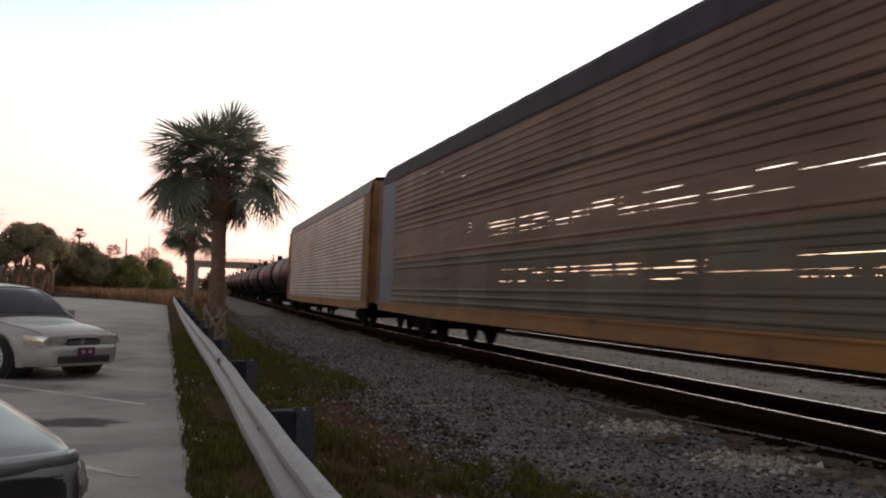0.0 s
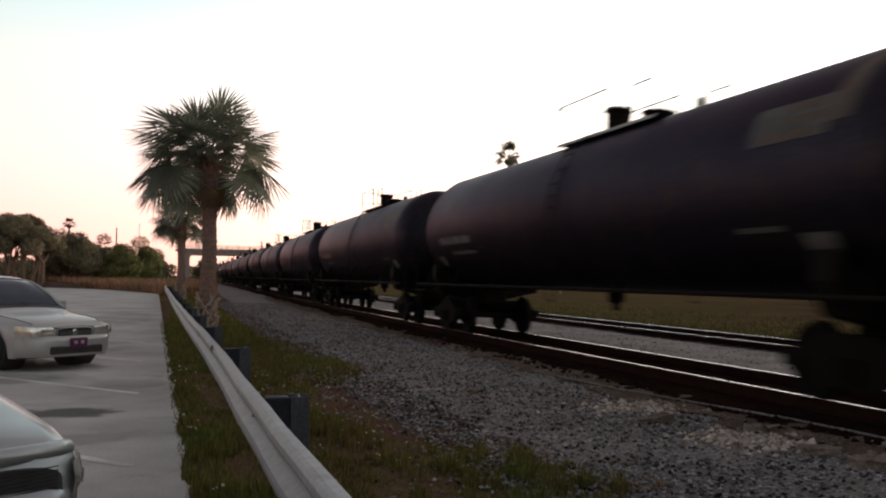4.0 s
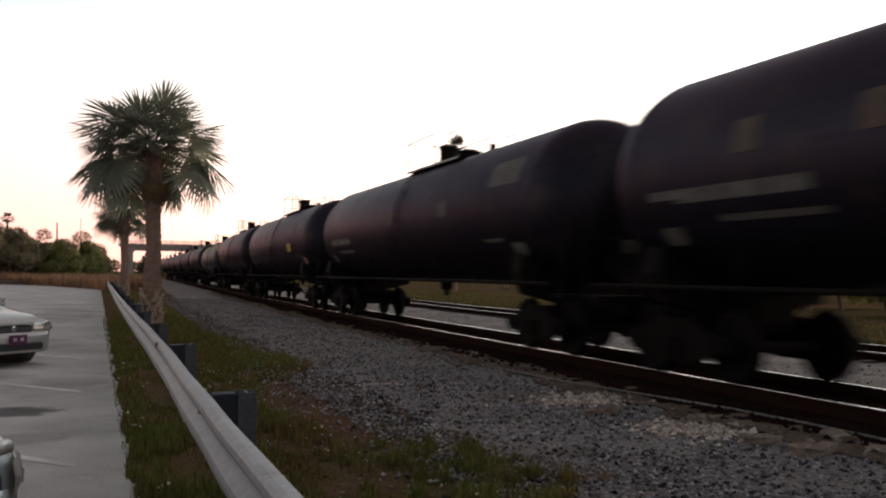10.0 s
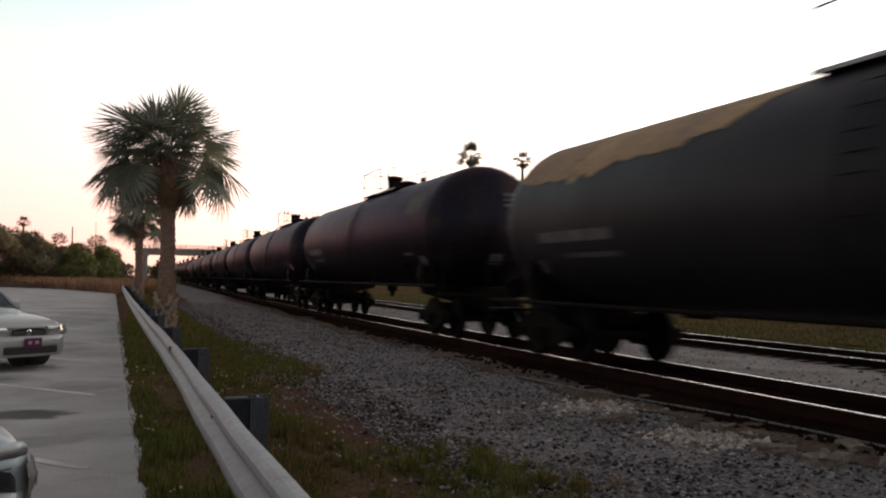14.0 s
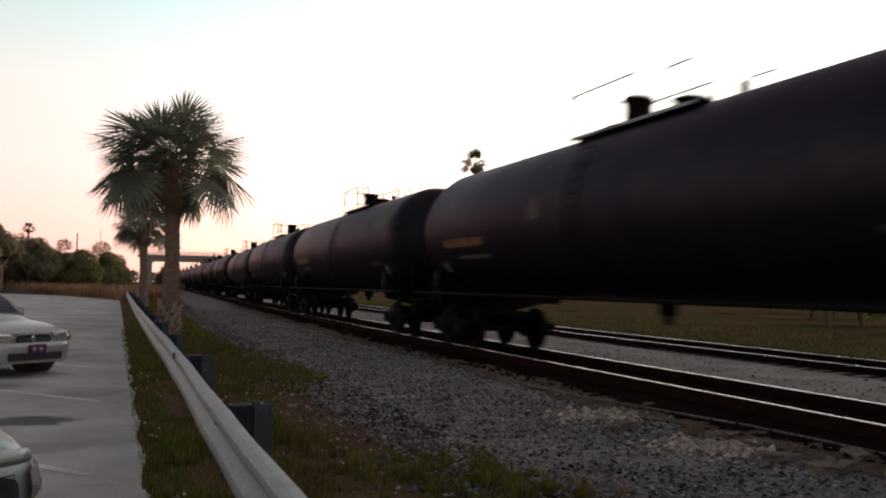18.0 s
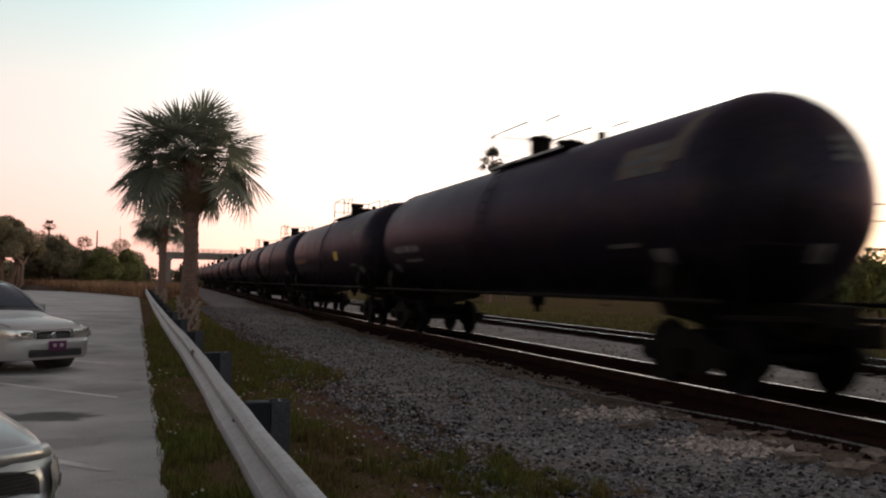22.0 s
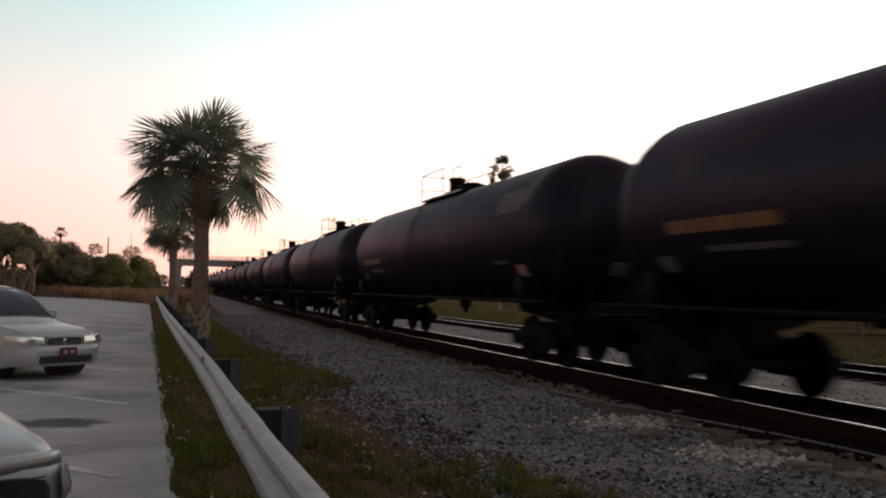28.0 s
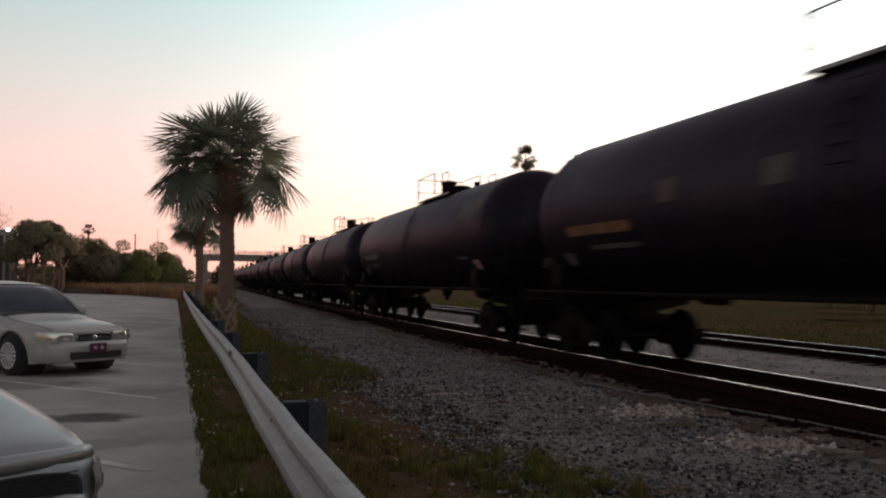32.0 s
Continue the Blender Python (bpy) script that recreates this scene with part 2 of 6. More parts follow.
M_STRAW = mat("withered_stalk", (0.24, 0.165, 0.085), (0.16, 0.11, 0.06), 0.85, coarse=0.8, fine=6, bump=0, island=True, object_random=0.4, through_light=0.4, spec=0.0)
M_SANDY = mat("sandy_brown_dirt", (0.17, 0.132, 0.108), (0.085, 0.062, 0.05), 0.95, coarse=1.4, fine=24, bump=0.6, grain=0.4, spec=0.0)
M_RAILTOP = mat("polished_rail_head", (0.72, 0.76, 0.82), (0.6, 0.64, 0.7), 0.25, 1.0, coarse=2, fine=40, bump=0.02, grain=0.05)
M_RAIL = mat("rusty_rail", (0.040, 0.019, 0.014), (0.024, 0.0125, 0.010), 0.85, 0.2, coarse=3, fine=40, spec=0.0)
M_RUST = mat("flaking_rust", (0.16, 0.085, 0.055), (0.08, 0.045, 0.033), 0.9, coarse=9, fine=60, spec=0.1)
M_TIE = mat("creosoted_tie", (0.018, 0.013, 0.011), (0.010, 0.008, 0.007), 0.9, coarse=3, fine=30, object_random=0.4, stretch=(1, 6, 6), spec=0.0)
M_TANK = mat("black_tank_paint", (0.020, 0.0195, 0.034), (0.037, 0.032, 0.037), 0.46, 0.8, coarse=0.5, fine=14, bump=0.03, grain=0.25, stretch=(1, 0.6, 1), spec=0.12, contrast=0.5, blotch=((0.056, 0.043, 0.037), 1.3, 0.52, 0.78))
M_TANK.node_tree.nodes["Principled BSDF"].inputs["Specular Tint"].default_value = (0.57, 0.51, 0.56, 1)
M_TANK_B = mat("faded_tank_paint", (0.013, 0.014, 0.020), (0.02, 0.02, 0.025), 0.5, coarse=0.5, fine=14, bump=0.03, spec=0.16)
M_UNDER = mat("grimy_black_steel", (0.0075, 0.0062, 0.006), (0.012, 0.0095, 0.008), 0.85, 0.0, spec=0.08, coarse=3, fine=30)
M_WHEEL = mat("wheel_steel", (0.010, 0.008, 0.0075), (0.007, 0.0055, 0.0055), 0.8, 0.0, coarse=4, fine=40, spec=0.1)
M_ORANGE = mat("faded_orange_stripe", (0.25, 0.095, 0.025), (0.10, 0.045, 0.02), 0.7, coarse=4, bump=0)
M_WHITE = mat("faded_white_lettering", (0.15, 0.14, 0.137), (0.04, 0.037, 0.036), 0.7, coarse=4, bump=0)
M_YELLOW = mat("yellow_label", (0.62, 0.42, 0.03), (0.45, 0.3, 0.03), 0.6, coarse=5, bump=0)
M_SLAB = mat("brown_flat_stone", (0.26, 0.21, 0.175), (0.16, 0.13, 0.11), 0.9, coarse=5, fine=40, spec=0.05)
M_LETTER = mat("faint_lettering", (0.10, 0.092, 0.088), (0.03, 0.027, 0.026), 0.7, coarse=3, bump=0)
M_TAN = mat("tan_patch", (0.095, 0.058, 0.036), (0.045, 0.029, 0.022), 0.7, coarse=5, bump=0)
M_PINK = mat("placard_pink", (0.45, 0.16, 0.15), (0.4, 0.3, 0.3), 0.6, coarse=8, bump=0)
M_DUST = mat("dusty_tan_coat", (0.46, 0.32, 0.18), (0.28, 0.2, 0.13), 0.9, coarse=0.6, fine=8)
M_PANEL_TAN = mat("weathered_galvanised_panel", (0.56, 0.50, 0.45), (0.33, 0.27, 0.235), 0.5, 0.0, coarse=0.9, fine=18, bump=0.04, grain=0.14, contrast=0.45, stretch=(1, 0.35, 1.5), object_random=0.1, blotch=((0.27, 0.19, 0.15), 0.7, 0.56, 0.78))
M_PANEL_BROWN = mat("brown_weathered_panel", (0.27, 0.162, 0.118), (0.135, 0.078, 0.06), 0.6, 0.0, spec=0.3, coarse=0.6, fine=18, bump=0.04, grain=0.16, stretch=(1, 0.35, 1.6), object_random=0.16, blotch=((0.24, 0.19, 0.165), 0.5, 0.56, 0.72))
M_PANEL_GREY = mat("grey_green_weathered_panel", (0.185, 0.155, 0.118), (0.092, 0.075, 0.06), 0.6, 0.0, spec=0.25, coarse=0.5, fine=18, bump=0.04, grain=0.14, stretch=(1, 0.35, 1.6), object_random=0.25)
M_AUTOYEL = mat("weathered_yellow_paint", (0.38, 0.175, 0.038), (0.17, 0.078, 0.03), 0.6, coarse=1.0, fine=18, bump=0.05, contrast=0.5, blotch=((0.10, 0.055, 0.035), 0.8, 0.55, 0.72))
M_AUTOGREY = mat("blue_grey_paint", (0.19, 0.235, 0.31), (0.14, 0.165, 0.21), 0.55, coarse=0.8, fine=20, bump=0.04)
M_ROOFGREY = mat("grey_roof_sheet", (0.20, 0.205, 0.225), (0.13, 0.13, 0.145), 0.6, 0.0, coarse=0.7, fine=15, spec=0.25)
M_ROOFDARK = mat("dark_roof_sheet", (0.075, 0.066, 0.082), (0.05, 0.043, 0.053), 0.7, 0.0, coarse=0.7, fine=15, spec=0.1)
M_BARK = mat("palm_bark", (0.31, 0.195, 0.155), (0.18, 0.112, 0.088), 0.95, coarse=6, fine=40, bump=0.7, grain=0.35, stretch=(1, 1, 3))
M_FROND = mat("palm_frond", (0.27, 0.29, 0.225), (0.20, 0.215, 0.16), 0.4, coarse=2, fine=20, bump=0, object_random=0.3, through_light=0.52)
M_FRONDFAR = mat("dark_palm_frond", (0.11, 0.12, 0.08), (0.075, 0.082, 0.055), 0.5, coarse=2, fine=20, bump=0, object_random=0.3, through_light=0.12)
M_FRONDDRY = mat("dry_frond", (0.22, 0.15, 0.07), (0.13, 0.09, 0.05), 0.85, coarse=2, fine=20, bump=0)
M_LEAF = mat("tree_leaf", (0.27, 0.275, 0.095), (0.19, 0.195, 0.07), 0.7, coarse=0.25, fine=2, bump=0, island=True, object_random=0.4, through_light=0.5)
M_LEAFDARK = mat("dark_tree_leaf", (0.29, 0.258, 0.155), (0.215, 0.188, 0.118), 0.75, coarse=0.25, fine=2, bump=0, island=True, object_random=0.35, through_light=0.45)
M_WOOD = mat("tree_bark", (0.26, 0.165, 0.12), (0.15, 0.095, 0.07), 0.95, coarse=3, fine=25, bump=0.5)
M_CONCRETE = mat("bridge_concrete", (0.36, 0.33, 0.31), (0.27, 0.25, 0.235), 0.9, coarse=0.3, fine=5)
M_SILVER = mat("silver_car_paint", (0.52, 0.505, 0.495), (0.47, 0.46, 0.45), 0.42, 0.5, coarse=1.5, fine=300, bump=0.0, grain=0.05, coat=0.2)
M_SILVER2 = mat("cool_silver_car_paint", (0.33, 0.355, 0.37), (0.29, 0.315, 0.33), 0.38, 0.55, coarse=1.5, fine=300, bump=0.0, grain=0.05, coat=0.25)
M_GRILLE = mat("grey_grille_mesh", (0.05, 0.05, 0.052), (0.04, 0.04, 0.042), 0.6, bump=0)
# the blue of reflected sky is put into the glass's base colour
M_CARGLASS = mat("tinted_car_glass", (0.030, 0.049, 0.080), (0.014, 0.024, 0.042), 0.07, 0.0, coarse=1.6, bump=0, grain=0.02, spec=0.4)
M_LAMP = mat("headlamp_lens", (0.92, 0.89, 0.83), (0.6, 0.57, 0.53), 0.16, 0.7, coarse=9, fine=20, grain=0.03, bump=0, contrast=0.25, coat=1.0)
M_LAMPGREY = mat("pale_lamp_lens", (0.8, 0.78, 0.74), (0.5, 0.5, 0.48), 0.2, 0.6, coarse=7, fine=20, grain=0.03, bump=0, coat=0.8)
M_AMBER = mat("amber_lens", (0.70, 0.56, 0.45), (0.55, 0.44, 0.35), 0.15, 0.2, coarse=8, grain=0.03, bump=0, coat=1.0)
M_BLACKTRIM = mat("black_plastic", (0.02, 0.02, 0.021), (0.03, 0.03, 0.03), 0.5, coarse=3)
M_CHROME = mat("chrome", (0.7, 0.7, 0.7), (0.6, 0.6, 0.6), 0.15, 1.0, bump=0)
M_TYRE = mat("tyre_rubber", (0.022, 0.022, 0.023), (0.03, 0.03, 0.03), 0.85)
M_RIM = mat("alloy_rim", (0.62, 0.63, 0.65), (0.5, 0.51, 0.53), 0.45, 0.4, bump=0)
M_PLATE = mat("plum_plate", (0.13, 0.03, 0.09), (0.09, 0.025, 0.065), 0.4, bump=0)
M_PLATEBAR = mat("pale_plate_bar", (0.55, 0.45, 0.5), (0.4, 0.3, 0.36), 0.5, bump=0)
M_POLE = mat("grey_pole", (0.16, 0.14, 0.13), (0.1, 0.09, 0.085), 0.8)
M_LIGHTON = glow("lit_lamp", (1.0, 0.93, 0.82), 12.0)


# ---------------------------------------------------------------- mesh helpers
def part(name, bm, material, parent=None, label="", smooth=False):
    if isinstance(bm, bmesh.types.BMesh):
        me = bpy.data.meshes.new(name)
        bmesh.ops.recalc_face_normals(bm, faces=bm.faces)
        bm.to_mesh(me)
        bm.free()
    else:
        me = bm
    if smooth:
        for p in me.polygons:
            p.use_smooth = True
    if material and not me.materials:
        me.materials.append(material)
    ob = new(name, me)
    if parent:
        ob.parent = parent
    if label:
        tagged(ob, label)
    return ob


def raw(name, verts, faces, material, smooth=False):
    me = bpy.data.meshes.new(name)
    me.from_pydata([tuple(v) for v in verts], [], [tuple(int(i) for i in f) for f in faces])
    me.materials.append(material)
    if smooth:
        for p in me.polygons:
            p.use_smooth = True
    me.update()
    return me


def box(bm, x0, x1, y0, y1, z0, z1, m=None):
    vs = [bm.verts.new((x, y, z)) for x in (x0, x1) for y in (y0, y1) for z in (z0, z1)]
    if m is not None:
        for v in vs:
            v.co = m @ v.co
    for f in ((0, 1, 3, 2), (4, 6, 7, 5), (0, 4, 5, 1), (2, 3, 7, 6), (0, 2, 6, 4), (1, 5, 7, 3)):
        bm.faces.new([vs[i] for i in f])
    return bm


def bevelled(bm, w=0.02, seg=2):
    bmesh.ops.bevel(bm, geom=list(bm.edges), offset=w, segments=seg, profile=0.6, affect="EDGES")
    return bm


def tube(bm, p0, p1, r0, r1=None, seg=10, caps=True):
    p0, p1 = Vector(p0), Vector(p1)
    r1 = r0 if r1 is None else r1
    d = (p1 - p0).normalized()
    a = d.orthogonal().normalized()
    b = d.cross(a)
    rings = []
    for p, r in ((p0, r0), (p1, r1)):
        rings.append([bm.verts.new(p + (a * math.cos(t) + b * math.sin(t)) * r) for t in [2 * math.pi * i / seg for i in range(seg)]])
    for i in range(seg):
        bm.faces.new((rings[0][i], rings[0][(i + 1) % seg], rings[1][(i + 1) % seg], rings[1][i]))
    if caps:
        bm.faces.new(rings[0][::-1])
        bm.faces.new(rings[1])
    return bm


def pipe(bm, pts, r, seg=8):
    """One unbroken round bar through the points."""
    pts = [Vector(p) for p in pts]
    ways = [(b - a).normalized() for a, b in zip(pts[:-1], pts[1:])]
    side = ways[0].orthogonal().normalized()
    rings = []
    for i, p in enumerate(pts):
        w = ways[0] if i == 0 else ways[-1] if i == len(pts) - 1 else ways[i - 1] + ways[i]
        w = w.normalized() if w.length > 1e-6 else ways[i]
        side = side - w * side.dot(w)
        side = side.normalized() if side.length > 1e-6 else w.orthogonal().normalized()
        up = w.cross(side)
        rings.append([p + (side * math.cos(2 * math.pi * k / seg) + up * math.sin(2 * math.pi * k / seg)) * r for k in range(seg)])
    loft(bm, rings, closed=True, cap=True)
    return bm


def loft(bm, rings, closed=False, cap=False):
    vr = [[bm.verts.new(p) for p in ring] for ring in rings]
    n = len(vr[0])
    for a, b in zip(vr[:-1], vr[1:]):
        for i in range(n if closed else n - 1):
            j = (i + 1) % n
            try:
                bm.faces.new((a[i], a[j], b[j], b[i]))
            except ValueError:
                pass
    if cap:
        bm.faces.new(vr[0][::-1])
        bm.faces.new(vr[-1])
    return vr


def lathe(bm, prof, seg=48, axis="y"):
    """prof: list of (position along the axis, radius)."""
    rings = []
    for s, r in prof:
        ring = []
        for i in range(seg):
            t = 2 * math.pi * i / seg
            c, q = r * math.cos(t), r * math.sin(t)
            ring.append((c, s, q) if axis == "y" else ((s, c, q) if axis == "x" else (c, q, s)))
        rings.append(ring)
    return loft(bm, rings, closed=True, cap=True)


# ---------------------------------------------------------------- the plan
RAIL_Z = 0.114
TRACK_X = 8.405
CANT = 0.44
LOT_EDGE = 0.22


def bend(y):
    """How far the line has curved to the side at y: a bend near by, easing off beyond."""
    if y <= 0:
        return 0.0
    if y < 65:
        return 0.00035 * y * y
    d = min(y, 140) - 65
    return 1.479 + 0.0455 * d - 0.0000833 * d * d + 0.033 * max(0, y - 140)


def heading(y):
    s = 0.0007 * min(max(y, 0), 65) - 0.000167 * max(0, min(y, 140) - 65)
    return -math.degrees(math.atan(s))


def ground_z(x, y):
    u = x - bend(y)
    z = float(np.interp(u, [-30, 0.0, 0.5, 3.0, 5.0, 6.6, 7.2, 16.5, 19, 40], [-0.03, -0.03, -0.02, -0.08, -0.11, -0.10, -0.075, -0.075, -0.05, 0.0]))
    return z


# ground: one sheet to the horizon
gx = [-2500, -900, -300, -120, -60, -30, -12, -4, 0, 0.5, 1.5, 3, 5, 6.6, 7.2, 9, 12, 16.5, 19, 25, 40, 80, 200, 600, 2500]
gy = [-2500, -600, -150, -60, -30, -15, 0, 10, 20, 30, 45, 60, 80, 100, 130, 170, 220, 300, 420, 600, 1000, 2800]
gv, gf = [], []
for y in gy:
    for x in gx:
        gv.append((x, y, ground_z(x, y) - 0.06))
for j in range(len(gy) - 1):
    for i in range(len(gx) - 1):
        a = j * len(gx) + i
        gf.append((a, a + 1, a + 1 + len(gx), a + len(gx)))
tagged(new("ground", raw("ground", gv, gf, M_FIELD)), "dry grassy ground reaching to the horizon", "ground", kind="structure")


def strip(name, u0, u1, y0, y1, material, lift, nu=10, ny=90, ragged=0.0, seed=0):
    """A ground covering between two lines that follow the track, with ragged edges."""
    rng = np.random.default_rng(seed)
    v, f = [], []
    for j in range(ny + 1):
        y = y0 + (y1 - y0) * (j / ny) ** 1.5
        ra, rb = rng.normal(0, ragged, 2) if ragged else (0, 0)
        for i in range(nu + 1):
            s = i / nu
            u = u0 + (u1 - u0) * s + ra * (1 - s) + rb * s
            x = u + bend(y)
            v.append((x, y, ground_z(x, y) + lift + (rng.normal(0, 0.006) if 0 < i < nu else 0)))
    for j in range(ny):
        for i in range(nu):
            a = j * (nu + 1) + i
            f.append((a, a + 1, a + nu + 2, a + nu + 1))
    return new(name, raw(name, v, f, material, smooth=True))


tagged(strip("verge", -0.4, 4.6, -20, 90, M_SOIL, 0.0, 16, 120, 0.0, 1), "weedy strip of soil between lot and ballast", "verge", kind="structure")
tagged(strip("gravel_bed", 3.3, 13.2, -25, 140, M_GRAVEL, 0.014, 24, 420, 0.16, 2), "grey crushed stone ballast beside the track", "gravel", kind="structure")
tagged(strip("gravel_bed", 3.3, 13.2, 140, 950, M_GRAVEL, 0.014, 12, 60, 0.0, 8), "grey ballast far along the line", "gravel", kind="structure")
tagged(strip("gravel_bed", 13.0, 16.6, -25, 950, M_GRAVEL, 0.012, 8, 120, 0.12, 3), "grey ballast under the second track", "gravel", kind="structure")
tagged(strip("dirt_shoulder", 6.75, 9.85, -20, 300, M_DIRT, 0.035, 6, 160, 0.12, 4), "brown dirt along the tie ends, darkened for the shade by the train", "dirt", kind="structure")
tagged(strip("grass_field", 16.3, 150, -25, 300, M_FIELDGREEN, 0.02, 14, 60, 0.1, 5), "rough green field beyond the tracks", "field", kind="structure")
tagged(strip("gravel_bed", 10.05, 12.9, -25, 300, M_PALEBED, 0.03, 6, 120, 0.06, 6), "gravel between the two tracks, paled for the sky glare on it", "gravel", kind="structure")
tagged(strip("gravel_bed", 15.9, 16.6, -25, 300, M_PALEBED, 0.034, 4, 120, 0.08, 7), "pale gravel strip beyond the second track", "gravel", kind="structure")

tagged(strip("dirt_shoulder", 6.15, 6.9, -10, 70, M_SANDY, 0.032, 4, 220, 0.13, 9), "sandy brown dirt spilled over the ballast by the track", "dirt", kind="structure")

# parking lot slab, its far edge running askew
lot = bmesh.new()
edge = [(LOT_EDGE + 0.0016 * i + 0.03 * math.sin(i * 1.7) + 0.02 * math.sin(i * 4.1), -12 + i * 0.6) for i in range(148)]
outline = [(x, y) for x, y in edge] + [(0.36, 80), (-3.4, 96.8), (-8.6, 106), (-60, 170), (-60, -12)]
top = [lot.verts.new((x, y, 0.0)) for x, y in outline]
low = [lot.verts.new((x, y, -0.12)) for x, y in outline]
lot.faces.new(top)
for i in range(len(top)):
    j = (i + 1) % len(top)
    lot.faces.new((top[i], low[i], low[j], top[j]))
bmesh.ops.triangulate(lot, faces=[f for f in lot.faces if len(f.verts) > 4])
tagged(part("pavement", lot, M_ASPHALT), "worn grey concrete parking lot", "pavement", kind="structure")
HEAD = Vector((0.643, -0.766, 0))          # the way parked cars point
SIDE = Vector((0.766, 0.643, 0))


def lot_line(y_end, length=4.6, x_end=-0.14):
    bm = bmesh.new()
    e = Vector((x_end, y_end, 0.004))
    n = 14
    rng = np.random.default_rng(int(y_end * 10))
    ring = []
    for i in range(n + 1):
        p = e - HEAD * length * i / n
        w = 0.05 + rng.normal(0, 0.004)
        ring.append([p + SIDE * w, p - SIDE * w])
    loft(bm, ring)
    return tagged(part("parking_line", bm, M_PAINT), "faded white painted parking line", "road marking", "parking lines", "structure")


for i in range(-1, 9):
    lot_line(7.67 + 4.63 * i)


def stain(material, x, y, rx, ry, amount, ragged=0.5):
    """Soak a soft-edged dark patch into a ground material."""
    n, l = material.node_tree.nodes, material.node_tree.links
    s = n["Principled BSDF"]
    before = s.inputs["Base Color"].links[0].from_socket
    co = n.new("ShaderNodeTexCoord")
    mp = n.new("ShaderNodeMapping")
    mp.inputs["Location"].default_value = (-x / rx, -y / ry, 0)
    mp.inputs["Scale"].default_value = (1 / rx, 1 / ry, 0)
    l.new(co.outputs["Object"], mp.inputs["Vector"])
    ln = n.new("ShaderNodeVectorMath")
    ln.operation = "LENGTH"
    l.new(mp.outputs[0], ln.inputs[0])
    ns = n.new("ShaderNodeTexNoise")
    ns.inputs["Scale"].default_value = 3.0
    ns.inputs["Detail"].default_value = 5
    l.new(co.outputs["Object"], ns.inputs["Vector"])
    ad = n.new("ShaderNodeMath")
    ad.operation = "MULTIPLY_ADD"
    ad.inputs[1].default_value = ragged * 2
    l.new(ns.outputs["Fac"], ad.inputs[0])
    l.new(ln.outputs["Value"], ad.inputs[2])
    mr = n.new("ShaderNodeMapRange")
    mr.interpolation_type = "SMOOTHSTEP"
    mr.inputs["From Min"].default_value = 0.75 + ragged
    mr.inputs["From Max"].default_value = 1.25 + ragged
    mr.inputs["To Min"].default_value = 1 - amount
    mr.inputs["To Max"].default_value = 1.0
    l.new(ad.outputs[0], mr.inputs["Value"])
    mu = n.new("ShaderNodeVectorMath")
    mu.operation = "MULTIPLY"
    l.new(before, mu.inputs[0])
    l.new(mr.outputs[0], mu.inputs[1])
    l.new(mu.outputs[0], s.inputs["Base Color"])


for spot in ((-0.85, 10.75, 0.5, 0.36, 0.75), (-1.6, 10.95, 0.5, 0.2, 0.5), (-0.65, 9.0, 0.45, 0.3, 0.25), (-0.3, 13.4, 0.5, 0.6, 0.25),
             (-2.2, 14.4, 1.2, 0.7, 0.35), (-1.3, 20.5, 1.0, 1.6, 0.25), (-3.6, 27, 2.2, 2.6, 0.25), (-0.9, 34, 0.9, 5.0, 0.25), (-1.7, 6.9, 0.7, 0.5, 0.25)):
    stain(M_ASPHALT, *spot)


# ---------------------------------------------------------------- tracks
def rail_mesh(u, z0, cant_lift, y0, y1, n, name, mat_head, mat_web):
    """A rail along the curve, head and web as two parts of one thing."""
    head, web = bmesh.new(), bmesh.new()
    hp = [(-0.020, -0.012), (-0.018, -0.002), (-0.012, 0), (0.012, 0), (0.018, -0.002), (0.020, -0.012)]
    wp = [(-0.07, -0.165), (-0.07, -0.15), (-0.012, -0.13), (-0.012, -0.04), (-0.037, -0.032), (-0.036, -0.006), (0.036, -0.006), (0.037, -0.032), (0.012, -0.04), (0.012, -0.13), (0.07, -0.15), (0.07, -0.165)]
    for bm, prof in ((head, hp), (web, wp)):
        rings = []
        for j in range(n + 1):
            y = y0 + (y1 - y0) * (j / n) ** 1.6
            rings.append([(u + bend(y) + a, y, z0 + cant_lift + b) for a, b in prof])
        rings.insert(0, [(u + a, -640, z0 + cant_lift + b) for a, b in prof])
        loft(bm, rings, closed=True, cap=True)
    r = part(name, web, mat_web)
    part("rail_head", head, mat_head, r, "bright polished running surface")
    return r


LIFT = 0.75 * math.sin(radians(CANT))
for s in (-1, 1):
    tagged(rail_mesh(TRACK_X + s * 0.752, RAIL_Z, -s * LIFT, -60, 950, 150, "rail", M_RAILTOP, M_RAIL),
           "rusty steel rail with a bright polished head", "rail", "running rails", "structure")
TRACK2 = 14.3
for s in (-1, 1):
    tagged(rail_mesh(TRACK2 + s * 0.752, RAIL_Z - 0.02, 0, -60, 950, 150, "rail", M_RAILTOP, M_RAIL),
           "dull rusty rail of the second track", "rail", "second track rails", "structure")
tie_bm = bmesh.new()
box(tie_bm, -1.3, 1.3, -0.115, 0.115, -0.335, -0.165)
bevelled(tie_bm, 0.012, 1)
tie_me = bpy.data.meshes.new("tie")
tie_bm.to_mesh(tie_me)
tie_bm.free()
tie_me.materials.append(M_TIE)
rt = np.random.default_rng(7)
track_bed = new("railway_ties")
tagged(track_bed, "row of dark creosoted wooden ties under the rails", "railway ties", kind="structure")
track_bed2 = new("railway_ties")
tagged(track_bed2, "weathered ties of the second track", "railway ties", kind="structure")
